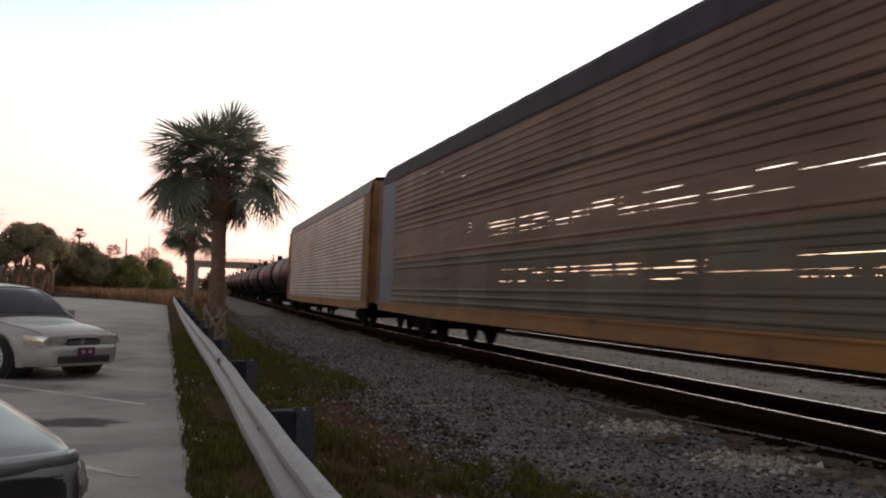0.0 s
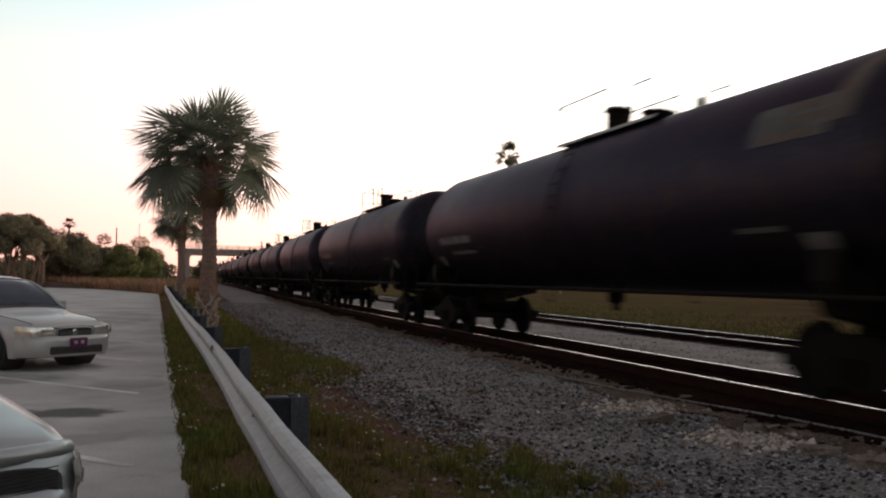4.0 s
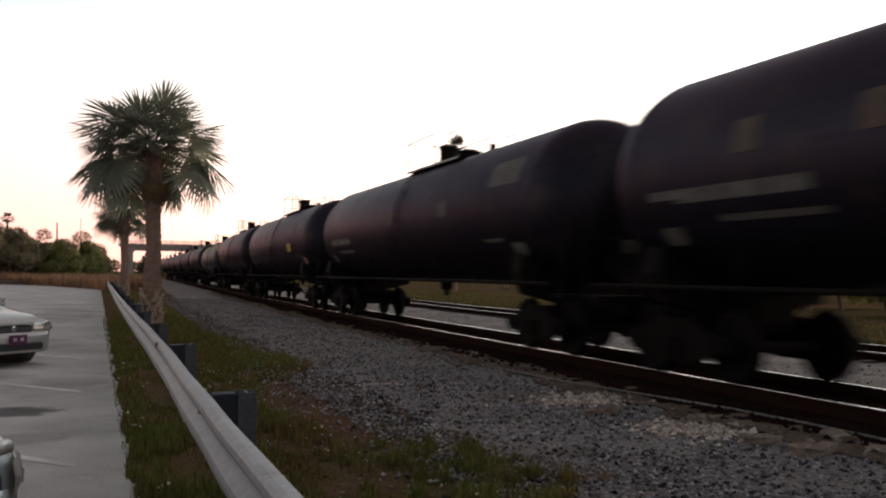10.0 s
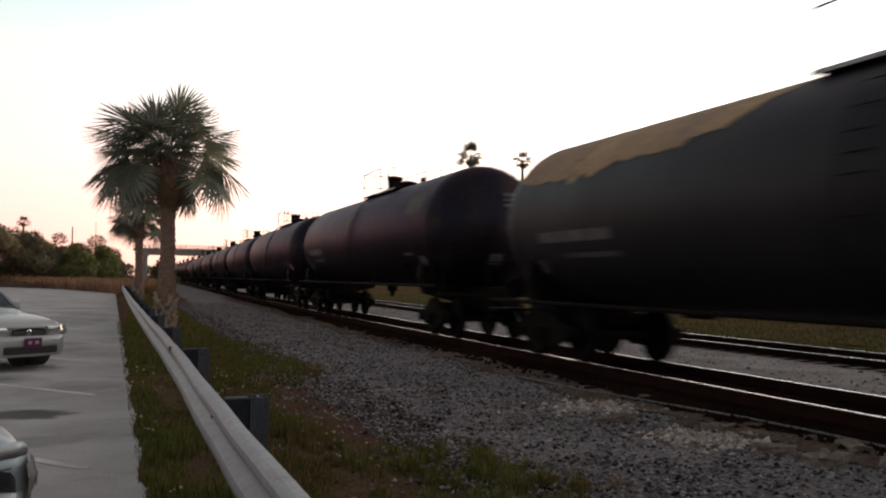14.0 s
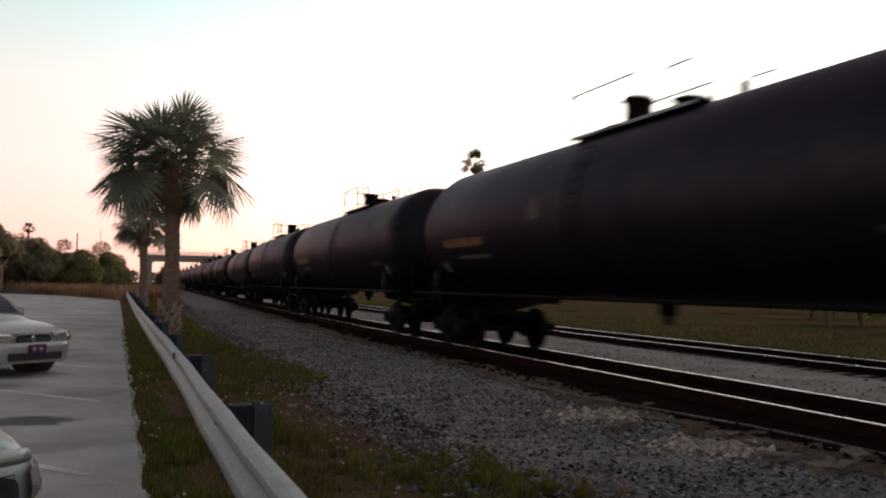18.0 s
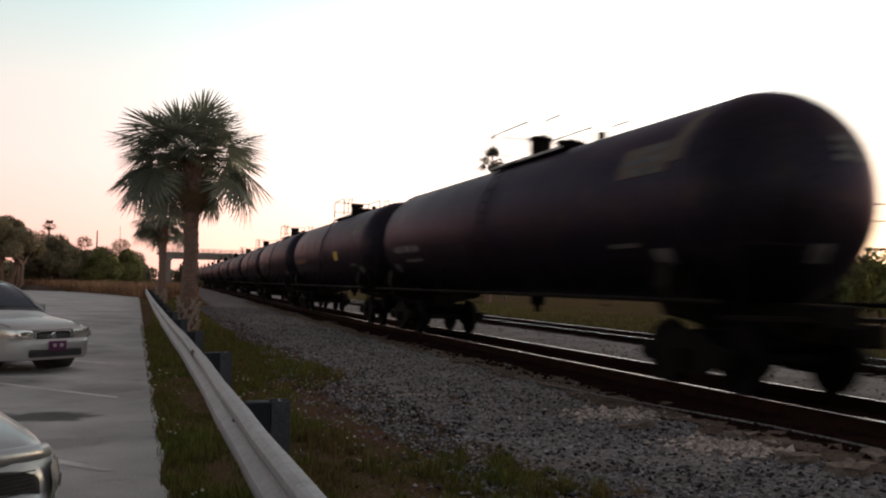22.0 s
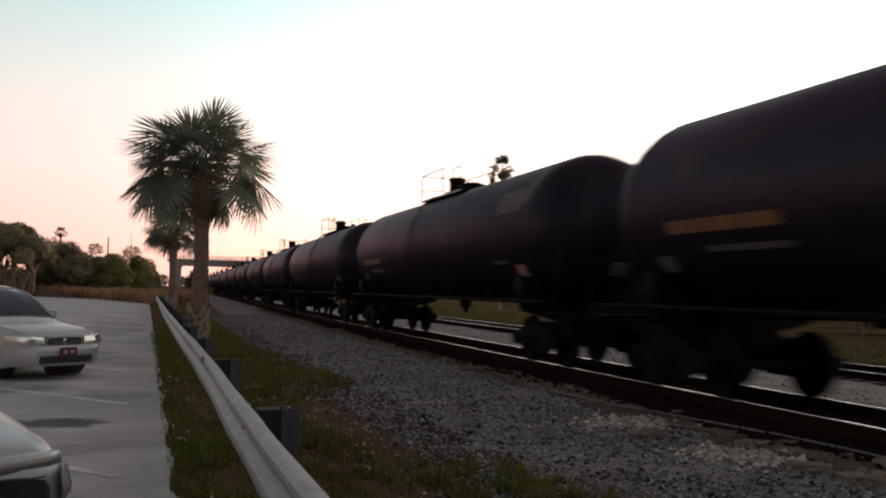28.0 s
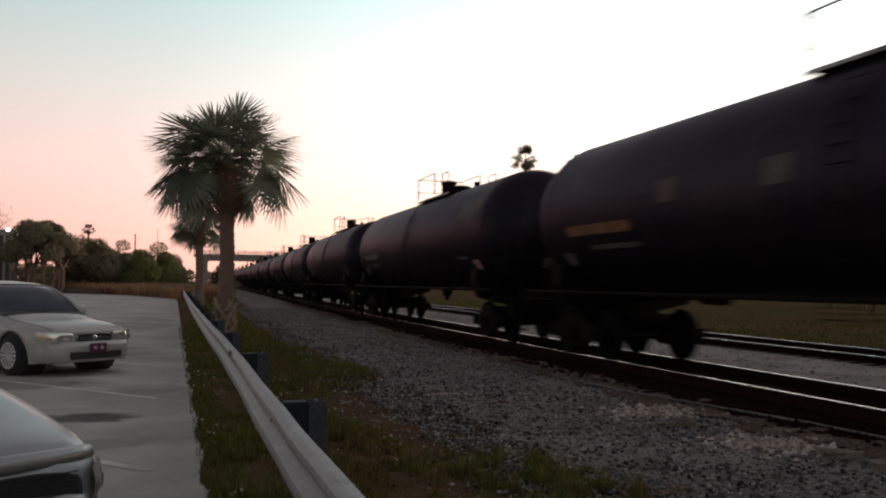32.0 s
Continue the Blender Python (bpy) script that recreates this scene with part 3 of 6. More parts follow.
for bed, ux, y1, cn in ((track_bed, TRACK_X, 110, CANT), (track_bed2, TRACK2, 70, 0)):
    y = -14.0
    while y < y1:
        t = new("tie", tie_me)
        t.parent = bed
        t.matrix_basis = pose(ux + bend(y) + rt.normal(0, 0.03), y, RAIL_Z, 0, cn, heading(y) + rt.normal(0, 0.8))
        y += 0.53 + rt.normal(0, 0.012)


# loose stones
def stones(name, n, place, size, material, label, seed):
    rng = np.random.default_rng(seed)
    base = np.array([(1, 0, 0), (-1, 0, 0), (0, 1, 0), (0, -1, 0), (0, 0, 1), (0, 0, -1)], float)
    tri = np.array([(0, 2, 4), (2, 1, 4), (1, 3, 4), (3, 0, 4), (2, 0, 5), (1, 2, 5), (3, 1, 5), (0, 3, 5)])
    V, F = [], []
    for i in range(n):
        x, y = place(rng)
        r = rng.uniform(*size)
        v = base * (r * rng.uniform(0.6, 1.25, (6, 1))) * np.array([1, 1, 0.65])
        a = rng.uniform(0, 6.28)
        c, s = math.cos(a), math.sin(a)
        v = v @ np.array([[c, s, 0], [-s, c, 0], [0, 0, 1]])
        v += rng.normal(0, r * 0.15, v.shape)
        F.append(tri + 6 * len(V))
        V.append(v + np.array([x, y, ground_z(x, y) + 0.012 + r * 0.3]))
    me = raw(name, np.concatenate(V), np.concatenate(F), material)
    return tagged(new(name, me), label, "gravel", kind="stuff")


def place_near(rng):
    y = 3.6 + 52 * rng.random() ** 2.1
    u = 6.85 - 4.35 * rng.random() ** 0.86
    return u + bend(y), y


def place_edge(rng):
    y = 3 + 16 * rng.random()
    return 2.3 + rng.normal(0.5, 0.6), y


def place_far(rng):
    y = -5 + 60 * rng.random() ** 1.3
    return rng.uniform(9.9, 12.6) + bend(y), y


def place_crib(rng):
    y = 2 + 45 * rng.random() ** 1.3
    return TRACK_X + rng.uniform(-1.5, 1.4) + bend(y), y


stones("ballast_stones", 38000, place_near, (0.012, 0.032), M_STONE, "scattered grey crushed ballast stones", 11)
stones("ballast_stones", 2200, place_edge, (0.012, 0.03), M_STONE, "thin scatter of stones at the weeds' edge", 12)
stones("ballast_stones", 5000, place_far, (0.02, 0.045), M_STONE, "ballast stones between the two tracks", 13)
stones("ballast_stones", 4000, place_crib, (0.02, 0.04), M_CRIB, "ballast stones between the ties, coloured dark for the shade there", 14)


def place_foot(rng):
    y = 4 + 26 * rng.random() ** 1.4
    return 6.75 + rng.normal(0, 0.16) + bend(y), y


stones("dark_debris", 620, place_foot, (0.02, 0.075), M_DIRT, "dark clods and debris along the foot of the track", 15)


def pale_cluster(x, y, rx, ry, n, seed, size=(0.02, 0.06)):
    return stones("pale_rubble", n, lambda r: (x + r.normal(0, rx), y + r.normal(0, ry)), size, M_PALE, "patch of pale broken rubble on the ballast", seed)


pale_cluster(5.75, 10.3, 0.32, 0.28, 420, 21)
pale_cluster(5.75, 7.9, 0.26, 0.3, 420, 22)
pale_cluster(3.75, 12.5, 0.2, 0.06, 110, 23, (0.012, 0.03))
pale_cluster(6.3, 11.9, 0.3, 0.4, 120, 24, (0.012, 0.03))


def slab(x, y, rx, ry, h, rot, seed):
    rng = np.random.default_rng(seed)
    bm = bmesh.new()
    box(bm, -rx, rx, -ry, ry, -0.05, h)
    bmesh.ops.subdivide_edges(bm, edges=list(bm.edges), cuts=2, use_grid_fill=True)
    for v in bm.verts:
        v.co += Vector(rng.normal(0, 0.018, 3))
    bevelled(bm, 0.008, 1)
    ob = part("flat_stone", bm, M_SLAB)
    ob.matrix_basis = pose(x, y, ground_z(x, y) + 0.05, 0, 0, rot)
    return tagged(ob, "flat pale stone slab lying on the ballast", "stone", "flat stones")


slab(6.05, 6.6, 0.24, 0.13, 0.05, 20, 1)
slab(5.95, 7.15, 0.18, 0.1, 0.04, -10, 2)
slab(6.55, 6.3, 0.2, 0.12, 0.05, 40, 3)
slab(6.2, 8.4, 0.14, 0.09, 0.03, 10, 4)
slab(6.75, 7.0, 0.22, 0.1, 0.04, 65, 5)
slab(6.3, 5.75, 0.17, 0.12, 0.05, -25, 6)
slab(6.85, 5.5, 0.2, 0.1, 0.05, 15, 7)
slab(5.5, 9.3, 0.2, 0.07, 0.02, 5, 8)


bm = bmesh.new()                 # loose cable along the foot of the track
pipe(bm, [Vector((u, y, ground_z(u, y) + 0.05)) for u, y in ((6.2, 14.5), (6.42, 11.85), (6.7, 10.2), (6.91, 8.83), (6.98, 7.8), (7.0, 6.4), (6.95, 4.5))], 0.014, 6)
tagged(part("cable", bm, M_GRAVEL), "grey cable lying on the ballast along the track", "cable")


# ---------------------------------------------------------------- weeds
def blades(name, n, place, height, width, material, label, seed, lean=0.5):
    rng = np.random.default_rng(seed)
    V, F = np.zeros((n * 5, 3)), []
    for i in range(n):
        x, y, k = place(rng)
        z = ground_z(x, y)
        h = rng.uniform(*height) * k
        w = rng.uniform(*width)
        a = rng.uniform(0, 6.283)
        dx, dy = math.cos(a), math.sin(a)
        b = rng.uniform(0, 6.283)
        lx, ly = math.cos(b) * lean * h * rng.random(), math.sin(b) * lean * h * rng.random()
        o = i * 5
        V[o] = (x - dx * w, y - dy * w, z - 0.01)
        V[o + 1] = (x + dx * w, y + dy * w, z - 0.01)
        V[o + 2] = (x + lx * 0.35 + dx * w * 0.8, y + ly * 0.35 + dy * w * 0.8, z + h * 0.6)
        V[o + 3] = (x + lx * 0.35 - dx * w * 0.8, y + ly * 0.35 - dy * w * 0.8, z + h * 0.6)
        V[o + 4] = (x + lx, y + ly, z + h)
        F += [(o, o + 1, o + 2, o + 3), (o + 3, o + 2, o + 4)]
    me = raw(name, V, F, material)
    return tagged(new(name, me), label, "grass", kind="stuff")


def tongue(y):
    """How far the weeds reach out from the guardrail."""
    t = 2.3 + 1.1 * noise.noise(Vector((0.3, y * 0.22, 8.0)))
    return t + 1.5 * math.exp(-((y - 6.6) / 1.6) ** 2) + 1.0 * math.exp(-((y - 15.2) / 2.2) ** 2) + 0.9 * math.exp(-((y - 25) / 5) ** 2)


def patch(rng, y0=0.5, y1=34.0):
    """Weeds in clumps over bare soil, reaching out in tongues over the stones."""
    while True:
        y = y0 + (y1 - y0) * rng.random() ** 1.6
        u = 0.26 + 4.2 * rng.random()
        n = noise.noise(Vector((u * 0.8, y * 0.28, 3.1)))
        clump = noise.noise(Vector((u * 2.3, y * 1.5, 1.7))) + 0.6 * noise.noise(Vector((u * 0.9, y * 0.45, 6.7)))
        if clump < -0.05 and rng.random() < 0.8:
            continue
        edge_u = tongue(y)
        if u < edge_u - 0.9 or (u < edge_u and rng.random() < 0.4 + n):
            return u + bend(y), y, max(0.3, 0.7 + 1.0 * n + 0.5 * clump)


def tufts(name, n, blades_each, height, material, label, seed, y0=2.2, y1=24.0, out=0.0):
    """Separate clumps of grass whose blades spread from one root."""
    rng = np.random.default_rng(seed)
    V, F = [], []
    for i in range(n):
        while True:
            y = y0 + (y1 - y0) * rng.random() ** 1.5
            u = rng.uniform(0.8, 4.4)
            if tongue(y) - 1.7 + out < u < tongue(y) + out:
                break
        x = u + bend(y)
        big = rng.uniform(*height)
        for k in range(blades_each):
            a = rng.uniform(0, 6.283)
            q = rng.random() ** 0.7
            bx, by = x + math.cos(a) * q * big * 0.55, y + math.sin(a) * q * big * 0.55
            z = ground_z(bx, by) - 0.01
            h = big * rng.uniform(0.45, 1.0) * (1.1 - 0.45 * q)
            w = rng.uniform(0.0025, 0.006)
            lean = h * rng.uniform(0.15, 0.7)
            t = a + rng.normal(0, 0.6)
            dx, dy = -math.sin(t) * w, math.cos(t) * w
            mx, my = bx + math.cos(t) * lean * 0.3, by + math.sin(t) * lean * 0.3
            o = len(V)
            V += [(bx - dx, by - dy, z), (bx + dx, by + dy, z), (mx + dx * 0.8, my + dy * 0.8, z + h * 0.62), (mx - dx * 0.8, my - dy * 0.8, z + h * 0.62),
                  (bx + math.cos(t) * lean, by + math.sin(t) * lean, z + h)]
            F += [(o, o + 1, o + 2, o + 3), (o + 3, o + 2, o + 4)]
    return tagged(new(name, raw(name, V, F, material)), label, "grass", kind="stuff")


def patch_thin(rng):
    y = 3 + 28 * rng.random() ** 1.5
    return rng.uniform(0.24, 0.6), y, 0.8


def far_weeds(rng):
    y = 24 + 60 * rng.random() ** 1.3
    return rng.uniform(0.2, 2.4) + bend(y), y, 1.0


def behind(rng):
    y = -5 + 90 * rng.random() ** 1.2
    return 16.7 + 9 * rng.random() ** 2 + bend(y), y, 1.0


blades("grass", 60000, patch, (0.03, 0.11), (0.003, 0.008), M_GRASS, "patchy green and brown weeds along the guardrail", 31)
blades("grass", 5000, patch_thin, (0.04, 0.12), (0.003, 0.006), M_GRASS, "low weeds at the edge of the concrete", 32)
blades("dry_grass", 3200, patch, (0.05, 0.15), (0.002, 0.004), M_STRAW, "withered stalks among the weeds", 33, 0.8)
blades("grass", 8000, far_weeds, (0.05, 0.18), (0.008, 0.018), M_GRASS, "weeds at the foot of the palms", 34)
blades("grass", 22000, behind, (0.05, 0.14), (0.015, 0.035), M_GRASSDULL, "rough grass beyond the second track", 35)


tufts("grass", 420, 46, (0.10, 0.24), M_GRASS, "taller green tufts at the edge of the stones", 37)
tufts("dry_grass", 110, 22, (0.06, 0.16), M_STRAW, "withered brown tufts among the stones", 38, out=0.5)


def flowers(n, seed):
    rng = np.random.default_rng(seed)
    V, F = [], []
    for i in range(n):
        if i % 5 == 0:            # a new cluster
            cy = 2.6 + 12 * rng.random() ** 1.5
            cx = rng.choice([rng.uniform(0.3, 0.62), rng.uniform(0.9, 3.1)], p=[0.22, 0.78])
        x, y = cx + rng.normal(0, 0.09), cy + rng.normal(0, 0.14)
        z = ground_z(x, y) + rng.uniform(0.07, 0.17)
        r = rng.uniform(0.006, 0.017)
        o = len(V)
        V.append((x, y, z + r * 0.4))
        for k in range(6):
            t = k * math.pi / 3
            V.append((x + r * math.cos(t), y + r * math.sin(t), z + rng.normal(0, r * 0.4)))
        F += [(o, o + 1 + k, o + 1 + (k + 1) % 6) for k in range(6)]
    return tagged(new("wild_flowers", raw("wild_flowers", V, F, M_FLOWER)), "tiny white wildflowers among the weeds", "flowers", kind="stuff")


flowers(480, 41)


def drift(rng):
    while True:
        x = rng.uniform(-62, 6)
        y = float(np.interp(x, [-62, -10, -4.4, -0.5, 1.0, 6], [193, 108, 94, 78, 70, 72])) + 4 + 45 * rng.random() ** 2
        if x < 3 + bend(y):
            return x, y, 1.0


blades("dry_grass", 34000, drift, (0.75, 1.4), (0.02, 0.05), M_DRYGRASS, "band of tall orange-brown dry grass", 36, 0.4)


# ---------------------------------------------------------------- guardrail
def guard_x(y):
    return float(np.interp(y, [-6, 3, 6.5, 10.9, 15.4, 20, 33, 75], [0.66, 0.655, 0.66, 0.705, 0.70, 0.69, 0.71, 0.93]))


W_PROF = [(-0.03, 0.365), (-0.065, 0.385), (-0.075, 0.43), (-0.07, 0.465), (-0.01, 0.51), (0.0, 0.54), (-0.01, 0.57), (-0.07, 0.615), (-0.085, 0.65), (-0.082, 0.68), (-0.066, 0.70), (-0.045, 0.708), (-0.015, 0.711)]


def guard_beam(y0, y1):
    bm = bmesh.new()
    n = max(2, int((y1 - y0) / 0.4))
    rings = []
    for j in range(n + 1):
        y = y0 + (y1 - y0) * j / n
        dx = 0.012 * noise.noise(Vector((y * 0.5, 2.0, 0))) + 0.006 * noise.noise(Vector((y * 1.7, 5.0, 0)))
        dz = 0.012 * noise.noise(Vector((y * 0.4, 9.0, 0))) + 0.005 * noise.noise(Vector((y * 2.1, 3.0, 0)))
        outer = [(guard_x(y) + dx + 0.04 + a, y, b + dz) for a, b in W_PROF]
        inner = [(guard_x(y) + dx + 0.052 + a, y, b + dz) for a, b in reversed(W_PROF)]
        rings.append(outer + inner)
    loft(bm, rings, closed=True, cap=True)
    return bm


guard = new("guardrail")
tagged(guard, "galvanised steel guardrail with a long crimped beam on dark posts", "guardrail")
ys = [-6.85, -2.4, 2.05, 10.95, 19.85, 28.75, 37.65, 46.55, 55.45, 64.35, 75.0]
for a, b in zip(ys[:-1], ys[1:]):
    part("beam", guard_beam(a, b + 0.12 if b < 74 else b), M_GALV, guard)
y = -2.4
while y < 74:
    gx0 = guard_x(y)
    bm = bmesh.new()
    box(bm, gx0 + 0.10, gx0 + 0.27, y - 0.075, y + 0.075, 0.24, 0.665)
    bevelled(bm, 0.008, 1)
    part("spacer_block", bm, M_BLOCK, guard, "dark spacer block")
    bm = bmesh.new()
    box(bm, gx0 + 0.272, gx0 + 0.40, y - 0.08, y - 0.068, -0.4, 0.67)
    box(bm, gx0 + 0.272, gx0 + 0.40, y + 0.068, y + 0.08, -0.4, 0.67)
    box(bm, gx0 + 0.33, gx0 + 0.342, y - 0.067, y + 0.067, -0.4, 0.669)
    part("post", bm, M_POST, guard)
    bm = bmesh.new()
    tube(bm, (gx0 + 0.015, y, 0.54), (gx0 + 0.05, y, 0.54), 0.013, seg=8)
    part("bolt", bm, M_GALV, guard)
    y += 4.45
bm = bmesh.new()                 # scraped, rusty knock in the upper fold
loft(bm, [[(guard_x(yy) + 0.028 + p[0], yy, p[1] + 0.008) for p in W_PROF[7:11]] for yy in (10.5, 10.62, 10.8, 10.93)])
part("rust_patch", bm, M_RUST, guard, "small rusty dent in the beam")


# ---------------------------------------------------------------- rolling stock
def wheelset(parent, y, name="wheelset"):
    bm = bmesh.new()
    for s in (-1, 1):
        lathe_at = [(s * 0.69, 0.485), (s * 0.715, 0.485), (s * 0.72, 0.46), (s * 0.82, 0.455), (s * 0.825, 0.40), (s * 0.79, 0.36), (s * 0.77, 0.15), (s * 0.84, 0.12), (s * 0.84, 0.02)]
        lathe(bm, lathe_at, 28, "x")
    tube(bm, (-1.08, 0, 0), (1.08, 0, 0), 0.075, seg=10)
    bmesh.ops.translate(bm, verts=bm.verts, vec=(0, y, 0.457))
    return part(name, bm, M_WHEEL, parent, smooth=False)


def side_frame(parent, x, s):
    """The cast frame that joins two axle boxes, with its coil springs."""
    bm = bmesh.new()
    prof = [(-1.16, 0.40), (-1.16, 0.58), (-0.72, 0.64), (-0.36, 0.80), (0.36, 0.80), (0.72, 0.64), (1.16, 0.58), (1.16, 0.40), (0.80, 0.38), (0.42, 0.22), (-0.42, 0.22), (-0.80, 0.38)]
    a = [bm.verts.new((x - 0.07, p, q)) for p, q in prof]
    b = [bm.verts.new((x + 0.07, p, q)) for p, q in prof]
    bm.faces.new(a[::-1])
    bm.faces.new(b)
    for i in range(len(a)):
        j = (i + 1) % len(a)
        bm.faces.new((a[i], a[j], b[j], b[i]))
    for yy in (-0.89, 0.89):
        tube(bm, (x - 0.09 * s, yy, 0.457), (x + 0.12 * s, yy, 0.457), 0.12, seg=12)
    for yy in (-0.14, 0.0, 0.14):
        tube(bm, (x + 0.09 * s, yy, 0.28), (x + 0.09 * s, yy, 0.56), 0.06, seg=8)
    return part("side_frame", bm, M_UNDER, parent)


def truck(parent, y):
    bm = bmesh.new()
    box(bm, -1.05, 1.05, -0.17, 0.17, 0.55, 0.82)
    bevelled(bm, 0.03, 1)
    t = part("truck", bm, M_UNDER, parent, "four-wheel cast steel truck")
    t.matrix_basis = pose(0, y, 0)
    for s in (-1, 1):
        side_frame(t, s * 1.02, s)
        wheelset(t, s * 0.89)
    return t


def coupler(parent, y, s):
    bm = bmesh.new()
    box(bm, -0.1, 0.1, min(y, y + s * 0.62), max(y, y + s * 0.62), 0.78, 0.95)
    box(bm, -0.17, 0.13, min(y + s * 0.5, y + s * 0.72), max(y + s * 0.5, y + s * 0.72), 0.72, 1.0)
    bevelled(bm, 0.025, 1)
    part("coupler", bm, M_UNDER, parent)
    bm = bmesh.new()
    pts = [Vector((0.28, y, 0.8)), Vector((0.27, y + s * 0.3, 0.55)), Vector((0.2, y + s * 0.62, 0.42)), Vector((0.1, y + s * 0.72, 0.5))]
    pipe(bm, pts, 0.025, 6)
    part("air_hose", bm, M_BLACKTRIM, parent)


TANK_R, TANK_Z, CYL = 1.5, 2.67, 16.1
PITCH = 20.07


def tank_profile(half, r, depth, n=9):
    out = []
    for i in range(n):
        t = math.pi / 2 * i / (n - 1)
        out.append((-half - depth * math.cos(t), max(0.03, r * math.sin(t))))
    return out + [(-p, q) for p, q in reversed(out)]


def tank_car(name="tank_car", paint=None):
    paint = paint or M_TANK
    car = new(name)
    tagged(car, "long black tank car with grimy rounded ends, rolling along", "tank car", "tank cars of the train")
    h = CYL / 2
    Z = TANK_Z
    bm = bmesh.new()
    lathe(bm, tank_profile(h, TANK_R, 1.2, 12), 56)
    bmesh.ops.translate(bm, verts=bm.verts, vec=(0, 0, Z))
    tank = part("tank", bm, paint, car, smooth=True)
    for yy in (-h + 0.02, h - 0.02):     # weld bands
        bm = bmesh.new()
        lathe(bm, [(yy - 0.05, TANK_R - 0.01), (yy - 0.03, TANK_R + 0.005), (yy + 0.03, TANK_R + 0.005), (yy + 0.05, TANK_R - 0.01)], 48)
        bmesh.ops.translate(bm, verts=bm.verts, vec=(0, 0, Z))
        part("weld_band", bm, paint, tank, smooth=True)
    for s in (-1, 1):
        def span(p, q):
            return min(s * p, s * q), max(s * p, s * q)
        bm = bmesh.new()         # stub sill and saddle
        box(bm, -0.33, 0.33, *span(6.75, 9.45), 0.72, 1.22)
        bevelled(bm, 0.03, 1)
        part("stub_sill", bm, M_UNDER, car)
        bm = bmesh.new()
        prof = [(-1.42, 1.75), (-1.46, 1.4), (-1.3, 1.02), (-0.5, 0.84), (0.5, 0.84), (1.3, 1.02), (1.46, 1.4), (1.42, 1.75), (1.1, 1.52), (0.6, 1.25), (-0.6, 1.25), (-1.1, 1.52)]
        loft(bm, [[(p, s * 7.55 + dy, q) for p, q in prof] for dy in (-0.2, 0.2)], closed=True, cap=True)
        part("saddle", bm, M_UNDER, car)
        bm = bmesh.new()         # end platform
        box(bm, -1.45, 1.45, *span(8.9, 9.4), 1.0, 1.06)
        part("end_platform", bm, M_UNDER, car)
        for x in (-1.45, 1.45):
            bm = bmesh.new()
            pipe(bm, [Vector((x, s * 9.37, 1.04)), Vector((x, s * 9.37, 1.95)), Vector((x * 0.35, s * 9.37, 1.95))], 0.02, 6)
            pipe(bm, [Vector((x, s * 9.05, 1.04)), Vector((x, s * 9.05, 0.42)), Vector((x, s * 9.37, 0.42)), Vector((x, s * 9.37, 1.04))], 0.018, 6)
            part("grab_iron", bm, M_UNDER, car)
        truck(car, s * 7.55)
        coupler(car, s * 9.36, s)
        bm = bmesh.new()         # side running pipe with brackets
        tube(bm, (s * 1.5, -9.0, 1.22), (s * 1.5, 9.0, 1.22), 0.035, seg=8)
        for yy in (-8.2, -5.8, -2.9, 0.0, 2.9, 5.8, 8.2):
            tube(bm, (s * 1.5, yy, 1.22), (s * 1.22, yy, 1.8), 0.022, seg=6)
        part("side_rail", bm, M_UNDER, car)
    T = Z + TANK_R
    bm = bmesh.new()             # walkway round the valve housing
    for x0, x1 in ((-0.76, -0.42), (0.42, 0.76)):
        box(bm, x0, x1, -2.7, 1.2, T - 0.10, T - 0.06)
    box(bm, -0.76, 0.76, 0.72, 1.2, T - 0.096, T - 0.064)
    box(bm, -0.76, 0.76, -2.7, -2.3, T - 0.096, T - 0.064)
    for yy in (-2.4, -1.2, 0.0, 0.9):
        for x in (-0.66, 0.66):
            tube(bm, (x, yy, T - 0.32), (x, yy, T - 0.09), 0.03, seg=6)
    platform = part("platform", bm, M_UNDER, car)
    for s in (-1, 1):
        bm = bmesh.new()
        # pale strip added as the highlight of sky along the walkway edge
        box(bm, s * 0.772 - 0.008, s * 0.772 + 0.008, -2.7, 1.2, T - 0.12, T - 0.07)
        part("platform_edge", bm, M_GALV, platform, "pale edge strip standing in for the sky's reflection")
    for s in (-1, 1):
        x = s * 0.75
        bm = bmesh.new()
        pipe(bm, [Vector((x, 1.18, T)), Vector((x, 1.18, T + 0.68)), Vector((x, -1.0, T + 0.68)), Vector((x, -1.0, T))], 0.021, 6)
        part("railing", bm, M_UNDER, platform)
        bm = bmesh.new()
        pipe(bm, [Vector((x, -1.9, T)), Vector((x, -1.9, T + 0.55)), Vector((x, -2.6, T + 0.55)), Vector((x, -2.6, T))], 0.019, 6)
        part("railing", bm, M_UNDER, platform)
    bm = bmesh.new()
    tube(bm, (-0.75, 1.18, T + 0.68), (0.75, 1.18, T + 0.68), 0.015, seg=6)
    tube(bm, (-0.75, 1.18, T + 0.26), (0.75, 1.18, T + 0.26), 0.012, seg=6)
    part("railing", bm, M_UNDER, platform)
    bm = bmesh.new()             # valve housing
    lathe(bm, [(T - 0.12, 0.24), (T + 0.44, 0.24), (T + 0.46, 0.27), (T + 0.52, 0.27), (T + 0.56, 0.21), (T + 0.565, 0.05)], 24, "z")
    part("valve_housing", bm, M_UNDER, car)
    bm = bmesh.new()
    lathe(bm, [(T - 0.12, 0.28), (T + 0.16, 0.28), (T + 0.18, 0.32), (T + 0.22, 0.32), (T + 0.26, 0.2), (T + 0.27, 0.02)], 20, "z")
    bmesh.ops.translate(bm, verts=bm.verts, vec=(0, -1.5, 0))
